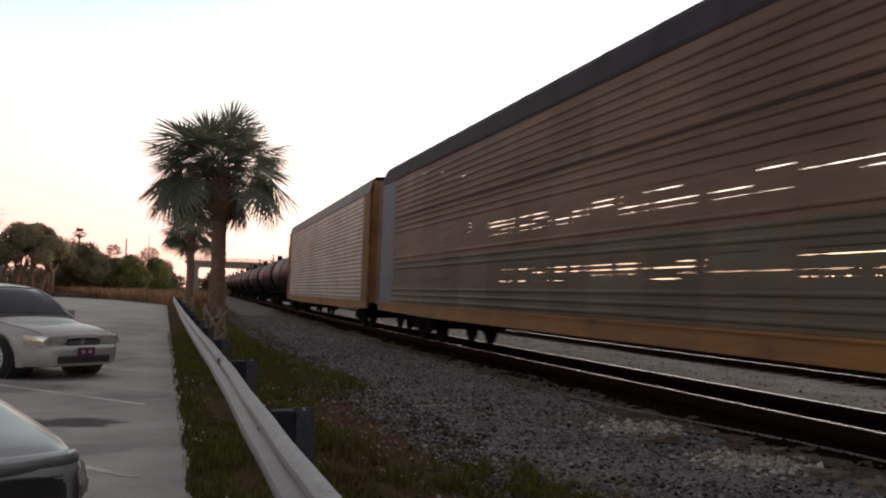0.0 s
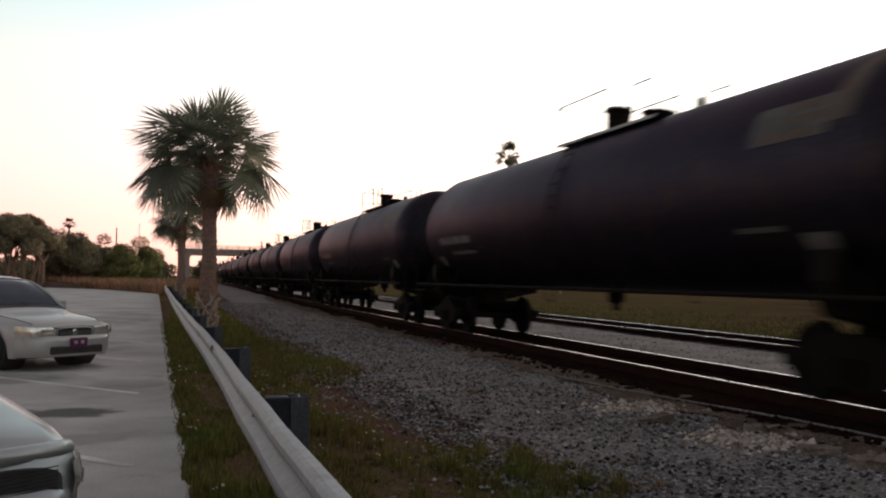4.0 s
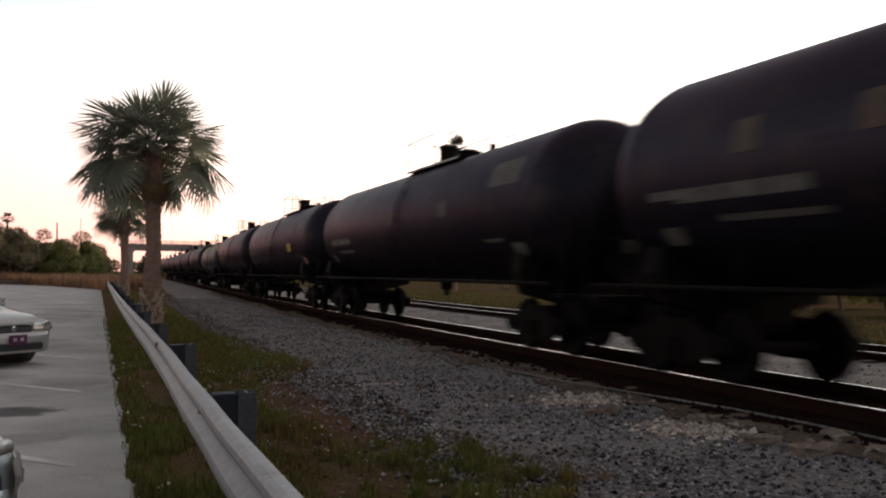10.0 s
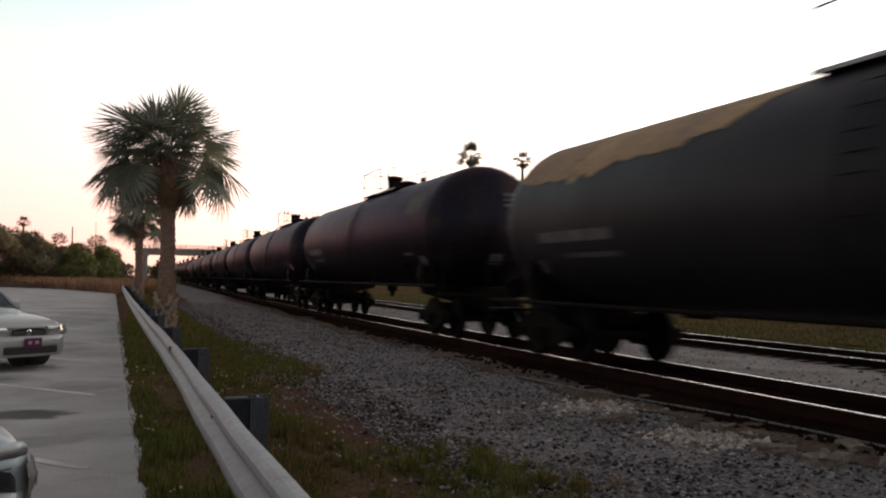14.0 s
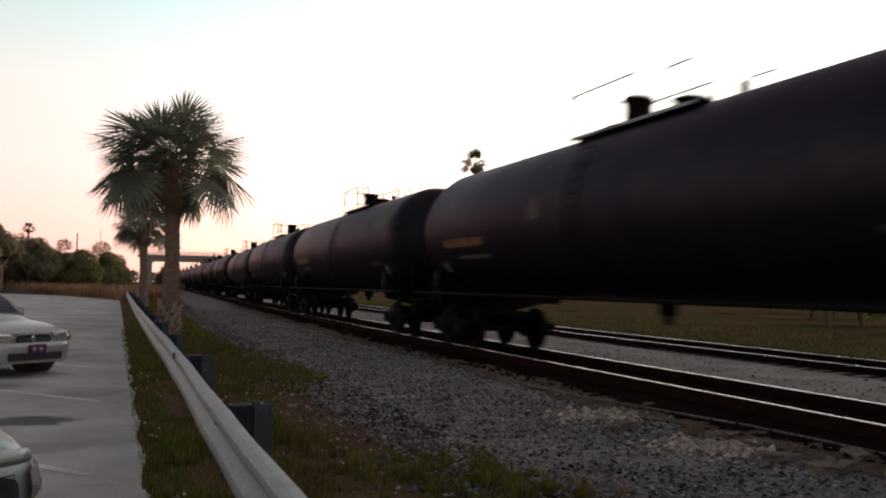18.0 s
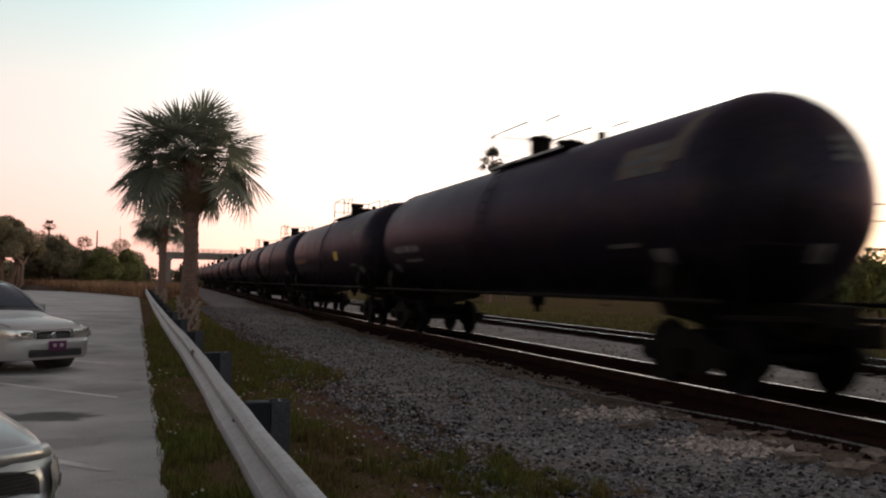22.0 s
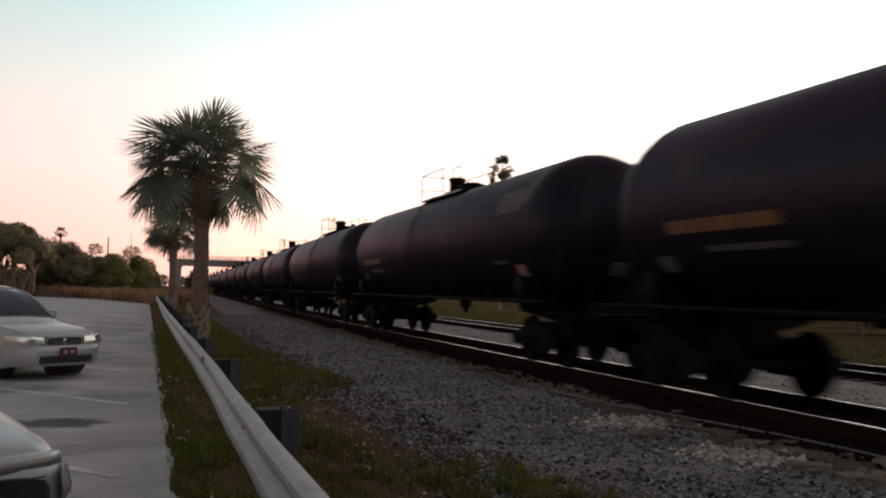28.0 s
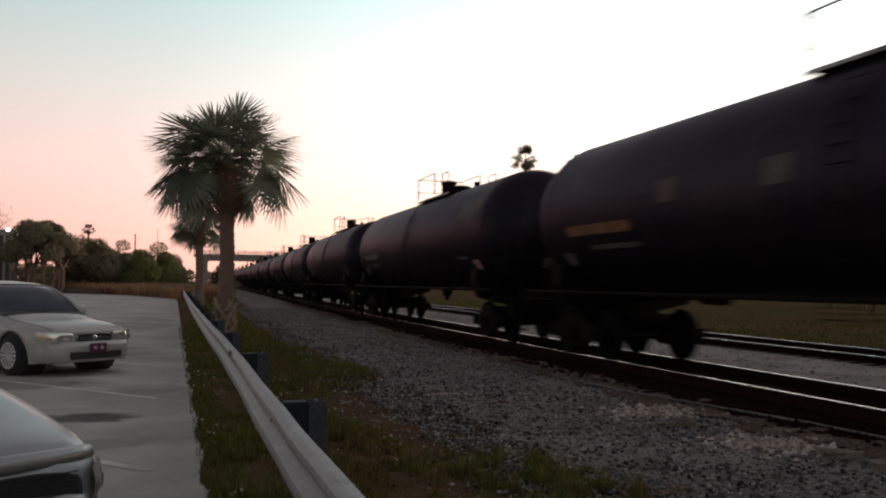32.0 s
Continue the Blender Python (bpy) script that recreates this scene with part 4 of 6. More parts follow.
    part("manway", bm, M_UNDER, car)
    bm = bmesh.new()
    tube(bm, (0.15, -2.6, T - 0.1), (0.15, -2.6, T + 0.28), 0.09, seg=10)
    part("relief_valve", bm, M_UNDER, car)
    for s in (-1, 1):            # ladder
        bm = bmesh.new()
        pts = [(s * 1.52, 1.0), (s * 1.55, 2.6), (s * 1.47, 3.15), (s * 1.1, 3.85), (s * 0.8, T - 0.08)]
        for dy in (-0.2, 0.2):
            pipe(bm, [Vector((x, -0.3 + dy, z)) for x, z in pts], 0.010, 6)
        for i in range(11):
            t = i / 10 * (len(pts) - 1.001)
            k = int(t)
            f = t - k
            x, z = pts[k][0] * (1 - f) + pts[k + 1][0] * f, pts[k][1] * (1 - f) + pts[k + 1][1] * f
            tube(bm, (x, -0.5, z), (x, -0.1, z), 0.008, seg=5)
        part("ladder", bm, M_UNDER, car)
    bm = bmesh.new()             # bottom outlet
    lathe(bm, [(0.82, 0.07), (0.95, 0.08), (1.0, 0.16), (1.25, 0.18)], 16, "z")
    part("bottom_outlet", bm, M_UNDER, car)
    bm = bmesh.new()             # brake cylinder and rod
    tube(bm, (-0.1, 3.9, 1.16), (-0.1, 4.6, 1.16), 0.1, seg=14)
    tube(bm, (-0.1, 4.6, 1.16), (-0.1, 6.8, 1.1), 0.025, seg=6)
    part("brake_cylinder", bm, M_UNDER, car)
    bm = bmesh.new()
    lathe(bm, [(9.45, 0.2), (9.48, 0.2), (9.49, 0.17)], 18)
    bmesh.ops.translate(bm, verts=bm.verts, vec=(-0.8, 0, 1.45))
    part("brake_wheel", bm, M_UNDER, car)
    return car


def decal(parent, y0, y1, z0, z1, material, name="marking", side=-1, label="", n=5):
    """A painted patch that lies on the curved flank."""
    bm = bmesh.new()
    r = TANK_R + 0.006
    rings = []
    for i in range(n + 1):
        z = z0 + (z1 - z0) * i / n
        x = side * math.sqrt(max(0.0, r * r - (z - TANK_Z) ** 2))
        rings.append([(x, y0, z), (x, y1, z)])
    loft(bm, rings)
    return part(name, bm, material, parent, label, smooth=True)


def head_bar(parent, x0, x1, z0, z1, material, name="lettering"):
    """A painted bar on the bulging front end of a tank."""
    bm = bmesh.new()
    rings = []
    for i in range(3):
        z = z0 + (z1 - z0) * i / 2
        row = []
        for k in range(6):
            x = x0 + (x1 - x0) * k / 5
            q = max(0.0, 1 - (x * x + (z - TANK_Z) ** 2) / TANK_R ** 2)
            row.append((x, -CYL / 2 - 1.2 * math.sqrt(q) - 0.008, z))
        rings.append(row)
    loft(bm, rings)
    return part(name, bm, material, parent, smooth=True)


def letter_rows(parent, y0, y1, z0, rows, material, seed):
    """Lettering that cannot be read, as bars."""
    rng = np.random.default_rng(seed)
    for k in range(rows):
        a = y0 + rng.uniform(0, 0.2)
        b = y1 - rng.uniform(0, 0.5) * (y1 - y0)
        decal(parent, a, b, z0 - k * 0.17, z0 - k * 0.17 + 0.1, material, "lettering", n=1)


def autorack(name, panel, roof_m, sill_m, end_a, end_b, slits, label, e=1.35):
    """A covered car carrier: ribbed side panels between posts, on a deep sill."""
    car = new(name)
    tagged(car, label, "autorack", "autoracks of the train")
    L = 29.1
    h = L / 2
    zs, zt = 1.06, 4.99
    bays = 14
    w = (L - 2 * e) / bays
    for side in (-1, 1):
        X = side * 1.6
        for k in range(bays):
            y0 = -h + e + k * w + 0.03
            y1 = y0 + w - 0.06
            bm = bmesh.new()
            slots = []
            prof = [(0, zs)]
            if slits:             # fine ribs, with rows of slots where daylight shows through
                rows = (1.69, 1.77, 1.85, 1.93, 2.01, 2.72, 2.81, 2.90, 2.99, 3.08) if side < 0 else [1.72 + 0.075 * i for i in range(8)] + [3.2 + 0.075 * i for i in range(10)]
                half = 0.0065 if side < 0 else 0.031
                z = zs + 0.1
                ribs = []
                while z < zt - 0.1:
                    if not any(abs(z - r) < 0.1 for r in rows):
                        ribs.append(z)
                    z += 0.165
                marks = sorted([(r, 0) for r in ribs] + [(r, 1) for r in rows])
                for r, kind in marks:
                    if kind:
                        prof.append((0, r - half))
                        slots.append(len(prof) - 1)
                        prof.append((0, r + half))
                    else:
                        prof += [(0, r - 0.045), (0.022, r - 0.012), (0.022, r + 0.012), (0, r + 0.045)]
            else:
                z = zs + 0.14
                while z < zt - 0.1:
                    prof += [(0, z - 0.05), (0.032, z - 0.018), (0.032, z + 0.018), (0, z + 0.05)]
                    z += 0.163
            prof.append((0, zt))
            rr = np.random.default_rng(k * 3 + 5)
            cuts = [y0, y0 + 0.12, y0 + 0.12 + (w - 0.3) * 0.36, y0 + 0.12 + (w - 0.3) * 0.40, y1 - 0.12, y1]
            cols = [[bm.verts.new((X + side * a, yy, b)) for a, b in prof] for yy in cuts]
            for c in range(len(cuts) - 1):
                for i in range(len(prof) - 1):
                    if i in slots and c in (1, 3) and (side > 0 or rr.random() < (0.6 if k < 9 else 0.3)):
                        continue
                    bm.faces.new((cols[c][i], cols[c + 1][i], cols[c + 1][i + 1], cols[c][i + 1]))
            if slits:             # three sheets one over the other, the lowest greyer
                for za, zb, m in ((zs, 2.36, M_PANEL_GREY), (2.36, 3.74, panel), (3.74, zt, panel)):
                    sheet = bm.copy()
                    bmesh.ops.delete(sheet, geom=[f for f in sheet.faces if not za <= f.calc_center_median().z < zb], context="FACES")
                    part("side_panel", sheet, m, car)
                bm.free()
                bm = bmesh.new()
                box(bm, X - 0.004, X + 0.004, y0, y1, 3.728, 3.75)
                bmesh.ops.translate(bm, verts=bm.verts, vec=(side * 0.028, 0, 0))
                part("seam_strip", bm, M_ROOFDARK, car)
            else:
                part("side_panel", bm, panel, car)
        for k in range(bays + 1):
            yy = -h + e + k * w
            bm = bmesh.new()
            box(bm, X - 0.005, X + 0.005, yy - 0.045, yy + 0.045, zs, zt)
            part("post", bm, panel, car)
        for s, m in ((-1, end_a), (1, end_b)):
            bm = bmesh.new()
            ya, yb = s * (h - e + 0.05), s * h
            zig = []
            for i in range(9):
                d = 0.035 if i % 2 else 0.0
                for q in (i / 9 + 0.02, (i + 1) / 9 - 0.02):
                    zig.append((X + side * d, ya + (yb - ya) * q))
            loft(bm, [[(x, y, z) for x, y in zig] + [(X - side * 0.03, y, z) for _, y in reversed(zig)] for z in (1.0, zt)], closed=True, cap=True)
            part("end_panel", bm, m, car)
        bm = bmesh.new()          # deep side sill, shallower over the trucks
        prof = [(-h, 0.80), (-h + 2.2, 0.78), (-h + 6.2, 0.73), (h - 6.2, 0.73), (h - 2.2, 0.78), (h, 0.80)]
        a = [[(X + side * dx, y, z), (X + side * dx, y, 1.05)] for dx in (0.03,) for y, z in prof]
        b = [[(X - side * 0.06, y, z), (X - side * 0.06, y, 1.05)] for y, z in prof]
        loft(bm, [[p[0], p[1], q[1], q[0]] for p, q in zip(a, b)], closed=True, cap=True)
        box(bm, X - 0.05, X + side * 0.075 if side > 0 else X + 0.05, -h, h, 1.01, 1.055) if side > 0 else box(bm, X - 0.075, X + 0.05, -h, h, 1.01, 1.055)
        part("side_sill", bm, sill_m, car)
    bm = bmesh.new()              # roof with its sloping edge
    prof = [(-1.62, 4.98), (-1.63, 5.04), (-1.53, 5.45), (-1.42, 5.59), (-0.7, 5.66), (0, 5.68), (0.7, 5.66), (1.42, 5.59), (1.53, 5.45), (1.63, 5.04), (1.62, 4.98)]
    loft(bm, [[(x, y, z) for x, z in prof] for y in np.linspace(-h + 0.05, h - 0.05, 30)], cap=False)
    part("roof", bm, roof_m, car)
    for k in range(14):
        yy = -h + 1.2 + k * 1.9
        bm = bmesh.new()
        loft(bm, [[(x * 1.012, yy + d, z + 0.014) for x, z in prof[1:-1]] for d in (-0.04, 0.04)])
        part("roof_seam", bm, roof_m, car)
    for s, m in ((-1, end_a), (1, end_b)):
        for q in (-1, 1):
            for i in range(3):    # folding end doors
                bm = bmesh.new()
                x0 = q * (0.02 + i * 0.52)
                x1 = q * (0.5 + i * 0.52)
                box(bm, min(x0, x1), max(x0, x1), s * h - 0.03 - 0.03 * (i % 2), s * h + 0.03 - 0.03 * (i % 2), 1.0, 5.05)
                bevelled(bm, 0.01, 1)
                part("end_door", bm, m, car)
        bm = bmesh.new()
        box(bm, -1.5, 1.5, min(s * h, s * (h - 0.1)), max(s * h, s * (h - 0.1)), 5.05, 5.45)
        part("end_header", bm, m, car)
        bm = bmesh.new()          # corner ladder
        for dx in (1.66, 1.28):
            for side in (-1,):
                tube(bm, (side * dx, s * (h + 0.12), 1.0), (side * dx, s * (h + 0.12), 4.85), 0.02, seg=6)
        for i in range(12):
            tube(bm, (-1.66, s * (h + 0.12), 1.1 + i * 0.32), (-1.28, s * (h + 0.12), 1.1 + i * 0.32), 0.014, seg=5)
        tube(bm, (-1.66, s * (h + 0.12), 5.1), (-1.6, s * (h - 0.1), 4.85), 0.02, seg=6)
        tube(bm, (-1.66, s * (h + 0.12), 1.02), (-1.6, s * (h - 0.1), 1.02), 0.02, seg=6)
        part("ladder", bm, m, car)
        truck(car, s * 10.6)
        coupler(car, s * (h + 0.4), s)
        bm = bmesh.new()
        box(bm, -0.3, 0.3, min(s * (h - 0.2), s * (h + 0.45)), max(s * (h - 0.2), s * (h + 0.45)), 0.72, 1.0)
        part("draft_sill", bm, M_UNDER, car)
    for i, z in enumerate((1.08, 4.0)):
        bm = bmesh.new()
        box(bm, -1.5, 1.5, -h + 0.3, h - 0.3, z, z + 0.05)
        part("deck", bm, M_UNDER, car)
    bm = bmesh.new()
    box(bm, -0.25, 0.25, -h + 0.2, h - 0.2, 0.7, 1.07)
    box(bm, -1.45, 1.45, -5.0, -4.7, 0.75, 1.07)
    box(bm, -1.45, 1.45, 4.7, 5.0, 0.75, 1.07)
    part("centre_sill", bm, M_UNDER, car)
    return car


rack_b = autorack("autorack", M_PANEL_TAN, M_ROOFGREY, M_AUTOYEL, M_AUTOYEL, M_AUTOYEL, False,
                  "weathered tan ribbed autorack with yellow ends and orange sill")
rack_a = autorack("autorack", M_PANEL_BROWN, M_ROOFDARK, M_AUTOYEL, M_AUTOGREY, M_AUTOGREY, True,
                  "brown weathered slotted autorack with blue-grey ends and dark roof", 1.9)
A_END = 61.7
GAP = 2.1
racks = [(rack_b, A_END - 14.55), (rack_a, A_END - 29.1 - GAP - 14.55), (copy_thing(rack_a, pose(0, -40, 0)), A_END - 2 * (29.1 + GAP) - 14.55)]

# front ends of the tanks at the start, in metres along the line
FRONT = [63.8, 83.9, 103.9, 124.0, 144.2, 163.5, 184.1, 203.5, 223.3, 243.6, 263.8, 285.4, 305.4, 325.1, 344.7, 364.5, 384.2, 404.0, 425.2,
         445.5, 465.5, 485.3, 505.2, 525.3, 545.4, 565.7, 585.5, 605.5, 625.8]
FRONT = [f - 0.2 for f in FRONT]
FRONT[10] += 0.2
FRONT[18] += 0.75
FRONT += [625.6 + PITCH * i for i in range(1, 14)]
tank_first = tank_car()
tanks = []
rs = np.random.default_rng(5)
ORANGE_REAR = {2, 3, 4, 9, 12, 13, 14, 15, 17, 19, 23, 24, 26, 27}
PATCHED = {6, 8, 19}
for i, c in enumerate(FRONT):
    car = tank_first if i == 0 else None
    if i:
        car = copy_thing(tank_first, pose(0, c, 0))
    tanks.append((car, c + CYL / 2))
for i, (car, c) in enumerate(tanks):
    if i > 31:
        continue
    end = CYL / 2
    stripe = M_ORANGE if i in ORANGE_REAR else M_WHITE
    decal(car, 4.6, 7.0, 2.24, 2.42, stripe, "reflective_stripe", n=2)
    decal(car, 4.4, 6.2, 1.98, 2.06, M_LETTER, "lettering", n=1)
    decal(car, -end + 0.45, -end + 1.85, 3.02, 3.5, M_LETTER if i % 3 else M_TAN, "label", n=3)
    letter_rows(car, -end + 0.5, -end + 1.9, 3.38, 3, M_LETTER if i % 3 == 0 else M_TAN, i)
    if i % 4 != 3:
        decal(car, -end + 0.12, -end + 0.48, 3.15, 3.9, M_TAN, "paint_patch", n=4)
    decal(car, -end + 0.5, -end + 1.0, 1.72, 1.95, M_WHITE if i % 4 else M_PINK, "placard", n=2)
    decal(car, -end + 1.3, -end + 2.2, 1.98, 2.05, M_LETTER, "lettering", n=1)
    decal(car, end - 1.0, end - 0.55, 1.72, 1.95, M_WHITE, "placard", n=2)
    for k in range(3):
        head_bar(car, 0.1, 0.95 - 0.1 * (k % 2), 3.36 - 0.13 * k, 3.44 - 0.13 * k, stripe)
    head_bar(car, -0.2, 0.1, 1.75, 2.0, M_WHITE, "placard")
    if i in PATCHED:
        for k in range(5):
            decal(car, -2.2 + k * 1.9, -1.8 + k * 1.9, 2.75, 3.15, M_TAN, "paint_patch", n=3)
        decal(car, -6.1, -5.4, 2.9, 3.3, M_TAN, "paint_patch", n=3)
        at = -3.7 if i == 19 else -5.0
        decal(car, at, at + 0.8, 2.22, 2.55, M_YELLOW, "label", n=3)
        decal(car, -end + 0.5, -end + 1.8, 3.06, 3.42, M_WHITE, "label", n=3)
        decal(car, end - 1.6, end - 0.5, 2.3, 2.42, M_WHITE, "lettering", n=1)
    elif rs.random() < 0.6:
        for k in range(int(rs.integers(1, 4))):
            at = rs.uniform(-4.5, 4.5)
            decal(car, at, at + rs.uniform(0.3, 0.8), 2.6, 2.95, M_LETTER if k % 2 else M_TAN, "paint_patch", n=2)
TOP = ("platform", "manway", "relief_valve", "ladder", "valve_housing")
for i, dy, housing in ((13, 0.6, -0.9), (14, 0.9, 1.0), (16, 0.7, -0.6), (17, 1.0, 1.0), (23, 0.0, -0.4), (24, 1.1, 1.1), (26, 1.2, 1.2)):
    for ch in tanks[i][0].children:      # fittings not quite amidships
        if ch.name.startswith(TOP):
            ch.matrix_basis = pose(0, housing if ch.name.startswith("valve_housing") else dy, 0)
for i, dz in ((5, 0.08), (6, 0.05), (20, 0.03)):     # tanks that stand a little higher
    for ch in tanks[i][0].children:
        if not ch.name.startswith(("truck", "coupler", "air_hose", "stub_sill", "saddle", "end_platform", "grab_iron", "side_rail")):
            ch.matrix_basis = pose(0, 0, dz)
for ch in tanks[17][0].children:    # a lower tank
    if not ch.name.startswith(("truck", "coupler", "air_hose", "stub_sill", "saddle")):
        ch.matrix_basis = pose(0, 0, -0.12) @ ch.matrix_basis
# one car in faded paint with a dusty top
for ch in tanks[10][0].children:
    if ch.name.startswith("tank"):
        ch.data = ch.data.copy()
        ch.data.materials[0] = M_TANK_B
bm = bmesh.new()
rings = []
for j in range(161):
    y = -CYL / 2 - 0.85 + (CYL + 1.5) * j / 160
    shrink = math.sqrt(1 - (max(0.0, abs(y) - CYL / 2) / 1.2) ** 2)
    lo = float(np.interp(y, [-9, -4.6, -3.4, 0.8, 2.2, 6.5, 9], [1.2, 0.95, 0.12, 0.12, 1.0, 1.15, 0.95])) + 0.16 * noise.noise(Vector((y * 0.6, 3.0, 0))) + 0.1 * noise.noise(Vector((y * 3.1, 5.0, 0)))
    rr = (TANK_R + 0.007) * shrink
    rings.append([(rr * math.sin(-lo + (lo + 0.7) * k / 10), y, TANK_Z - 0.22 + rr * math.cos(-lo + (lo + 0.7) * k / 10)) for k in range(11)])
loft(bm, rings)
for ch in tanks[10][0].children:    # it rides lower than its neighbours
    if not ch.name.startswith(("truck", "coupler", "air_hose", "stub_sill", "saddle")):
        ch.matrix_basis = pose(0, 0, -0.22)
part("dust_coat", bm, M_DUST, tanks[10][0], "tan dust baked onto the top", smooth=True)
tagged(tanks[10][0], "faded blue-black tank car with a dusty tan top")


# ---------------------------------------------------------------- palms and trees
def frond_mesh(name, seed, hinge=20.0, length=1.2, blade=0.92, n=34, droop=0.25, spread=2.2, joined=0.5, arch=0.25):
    """A fan leaf: an arching stalk along +x, then a pleated fan, whole near the hub and split into stiff points beyond."""
    rng = np.random.default_rng(seed)
    V, F = [], []

    def quad(a, b, c, d):
        o = len(V)
        V.extend([a, b, c, d])
        F.append((o, o + 1, o + 2, o + 3))
    pts = [np.array([length * i / 6, 0, -arch * length * (i / 6) ** 2]) for i in range(7)]
    for a, b in zip(pts[:-1], pts[1:]):
        quad(a + [0, -0.02, 0], a + [0, 0.02, 0], b + [0, 0.015, 0], b + [0, -0.015, 0])
        quad(a + [0, 0, -0.016], a + [0, 0, 0.016], b + [0, 0, 0.012], b + [0, 0, -0.012])
    root = pts[-1]
    tilt = radians(hinge) + math.atan(2 * arch)
    ch, sh = math.cos(tilt), math.sin(tilt)

    def tip(v):
        x, y, z = v
        return np.array([x * ch + z * sh, y, z * ch - x * sh])
    gap = 2 * spread / n
    for k in range(n):
        q = (k + 0.5) / n * 2 - 1
        ang = q * spread + rng.normal(0, 0.02)
        ln = blade * (1.0 - 0.22 * abs(q) ** 2) * rng.uniform(0.86, 1.08)
        d = np.array([math.cos(ang), math.sin(ang), 0.0])
        side = np.array([-d[1], d[0], 0.0])
        fold = 0.022 * (1 if k % 2 else -1)
        sagk = rng.uniform(0.7, 1.3)
        prev = None
        for i in range(7):
            s = i / 6
            r = ln * s
            full = 0.55 * gap * min(r, joined * ln) + 0.004
            w = full if s <= joined else full * (1 - (s - joined) / (1 - joined)) ** 0.8 + 0.0015
            p = d * r + np.array([0.1 * blade * (1 - abs(q)), 0, fold * min(1, 2 * s) * (1 - s) - 0.30 * abs(math.sin(ang)) * r - droop * ln * s ** 2.4 * sagk])
            cur = (root + tip(p - side * w), root + tip(p + side * w))
            if prev:
                quad(prev[0], prev[1], cur[1], cur[0])
            prev = cur
    return raw(name, V, F, M_FROND)


# upright leaves first, then ever more drooping ones
FRONDS = [frond_mesh("frond", 100 + i, -2 + 9 * i, length=1.08, blade=0.92, droop=0.04 + 0.03 * i, arch=0.05 + 0.03 * i, spread=2.1, n=38) for i in range(5)]
FRONDS_INNER = [frond_mesh("frond", 110 + i, 6 + 12 * i, length=0.55, blade=0.8, droop=0.08, n=30) for i in range(3)]
FRONDS_FAR = [me.copy() for me in (FRONDS[0], FRONDS[2], FRONDS[4])]
for me in FRONDS_FAR:
    me.materials[0] = M_FRONDFAR
FROND_DRY = frond_mesh("dry_frond", 120, 30, droop=0.8, joined=0.3)
FROND_DRY.materials[0] = M_FRONDDRY


def trunk(bm, pts, radii, seg=14, rough=0.0, seed=0):
    rng = np.random.default_rng(seed)
    rings = []
    for (x, y, z), r in zip(pts, radii):
        rings.append([(x + (r + rng.normal(0, rough)) * math.cos(2 * math.pi * i / seg), y + (r + rng.normal(0, rough)) * math.sin(2 * math.pi * i / seg), z) for i in range(seg)])
    loft(bm, rings, closed=True, cap=True)
    return bm


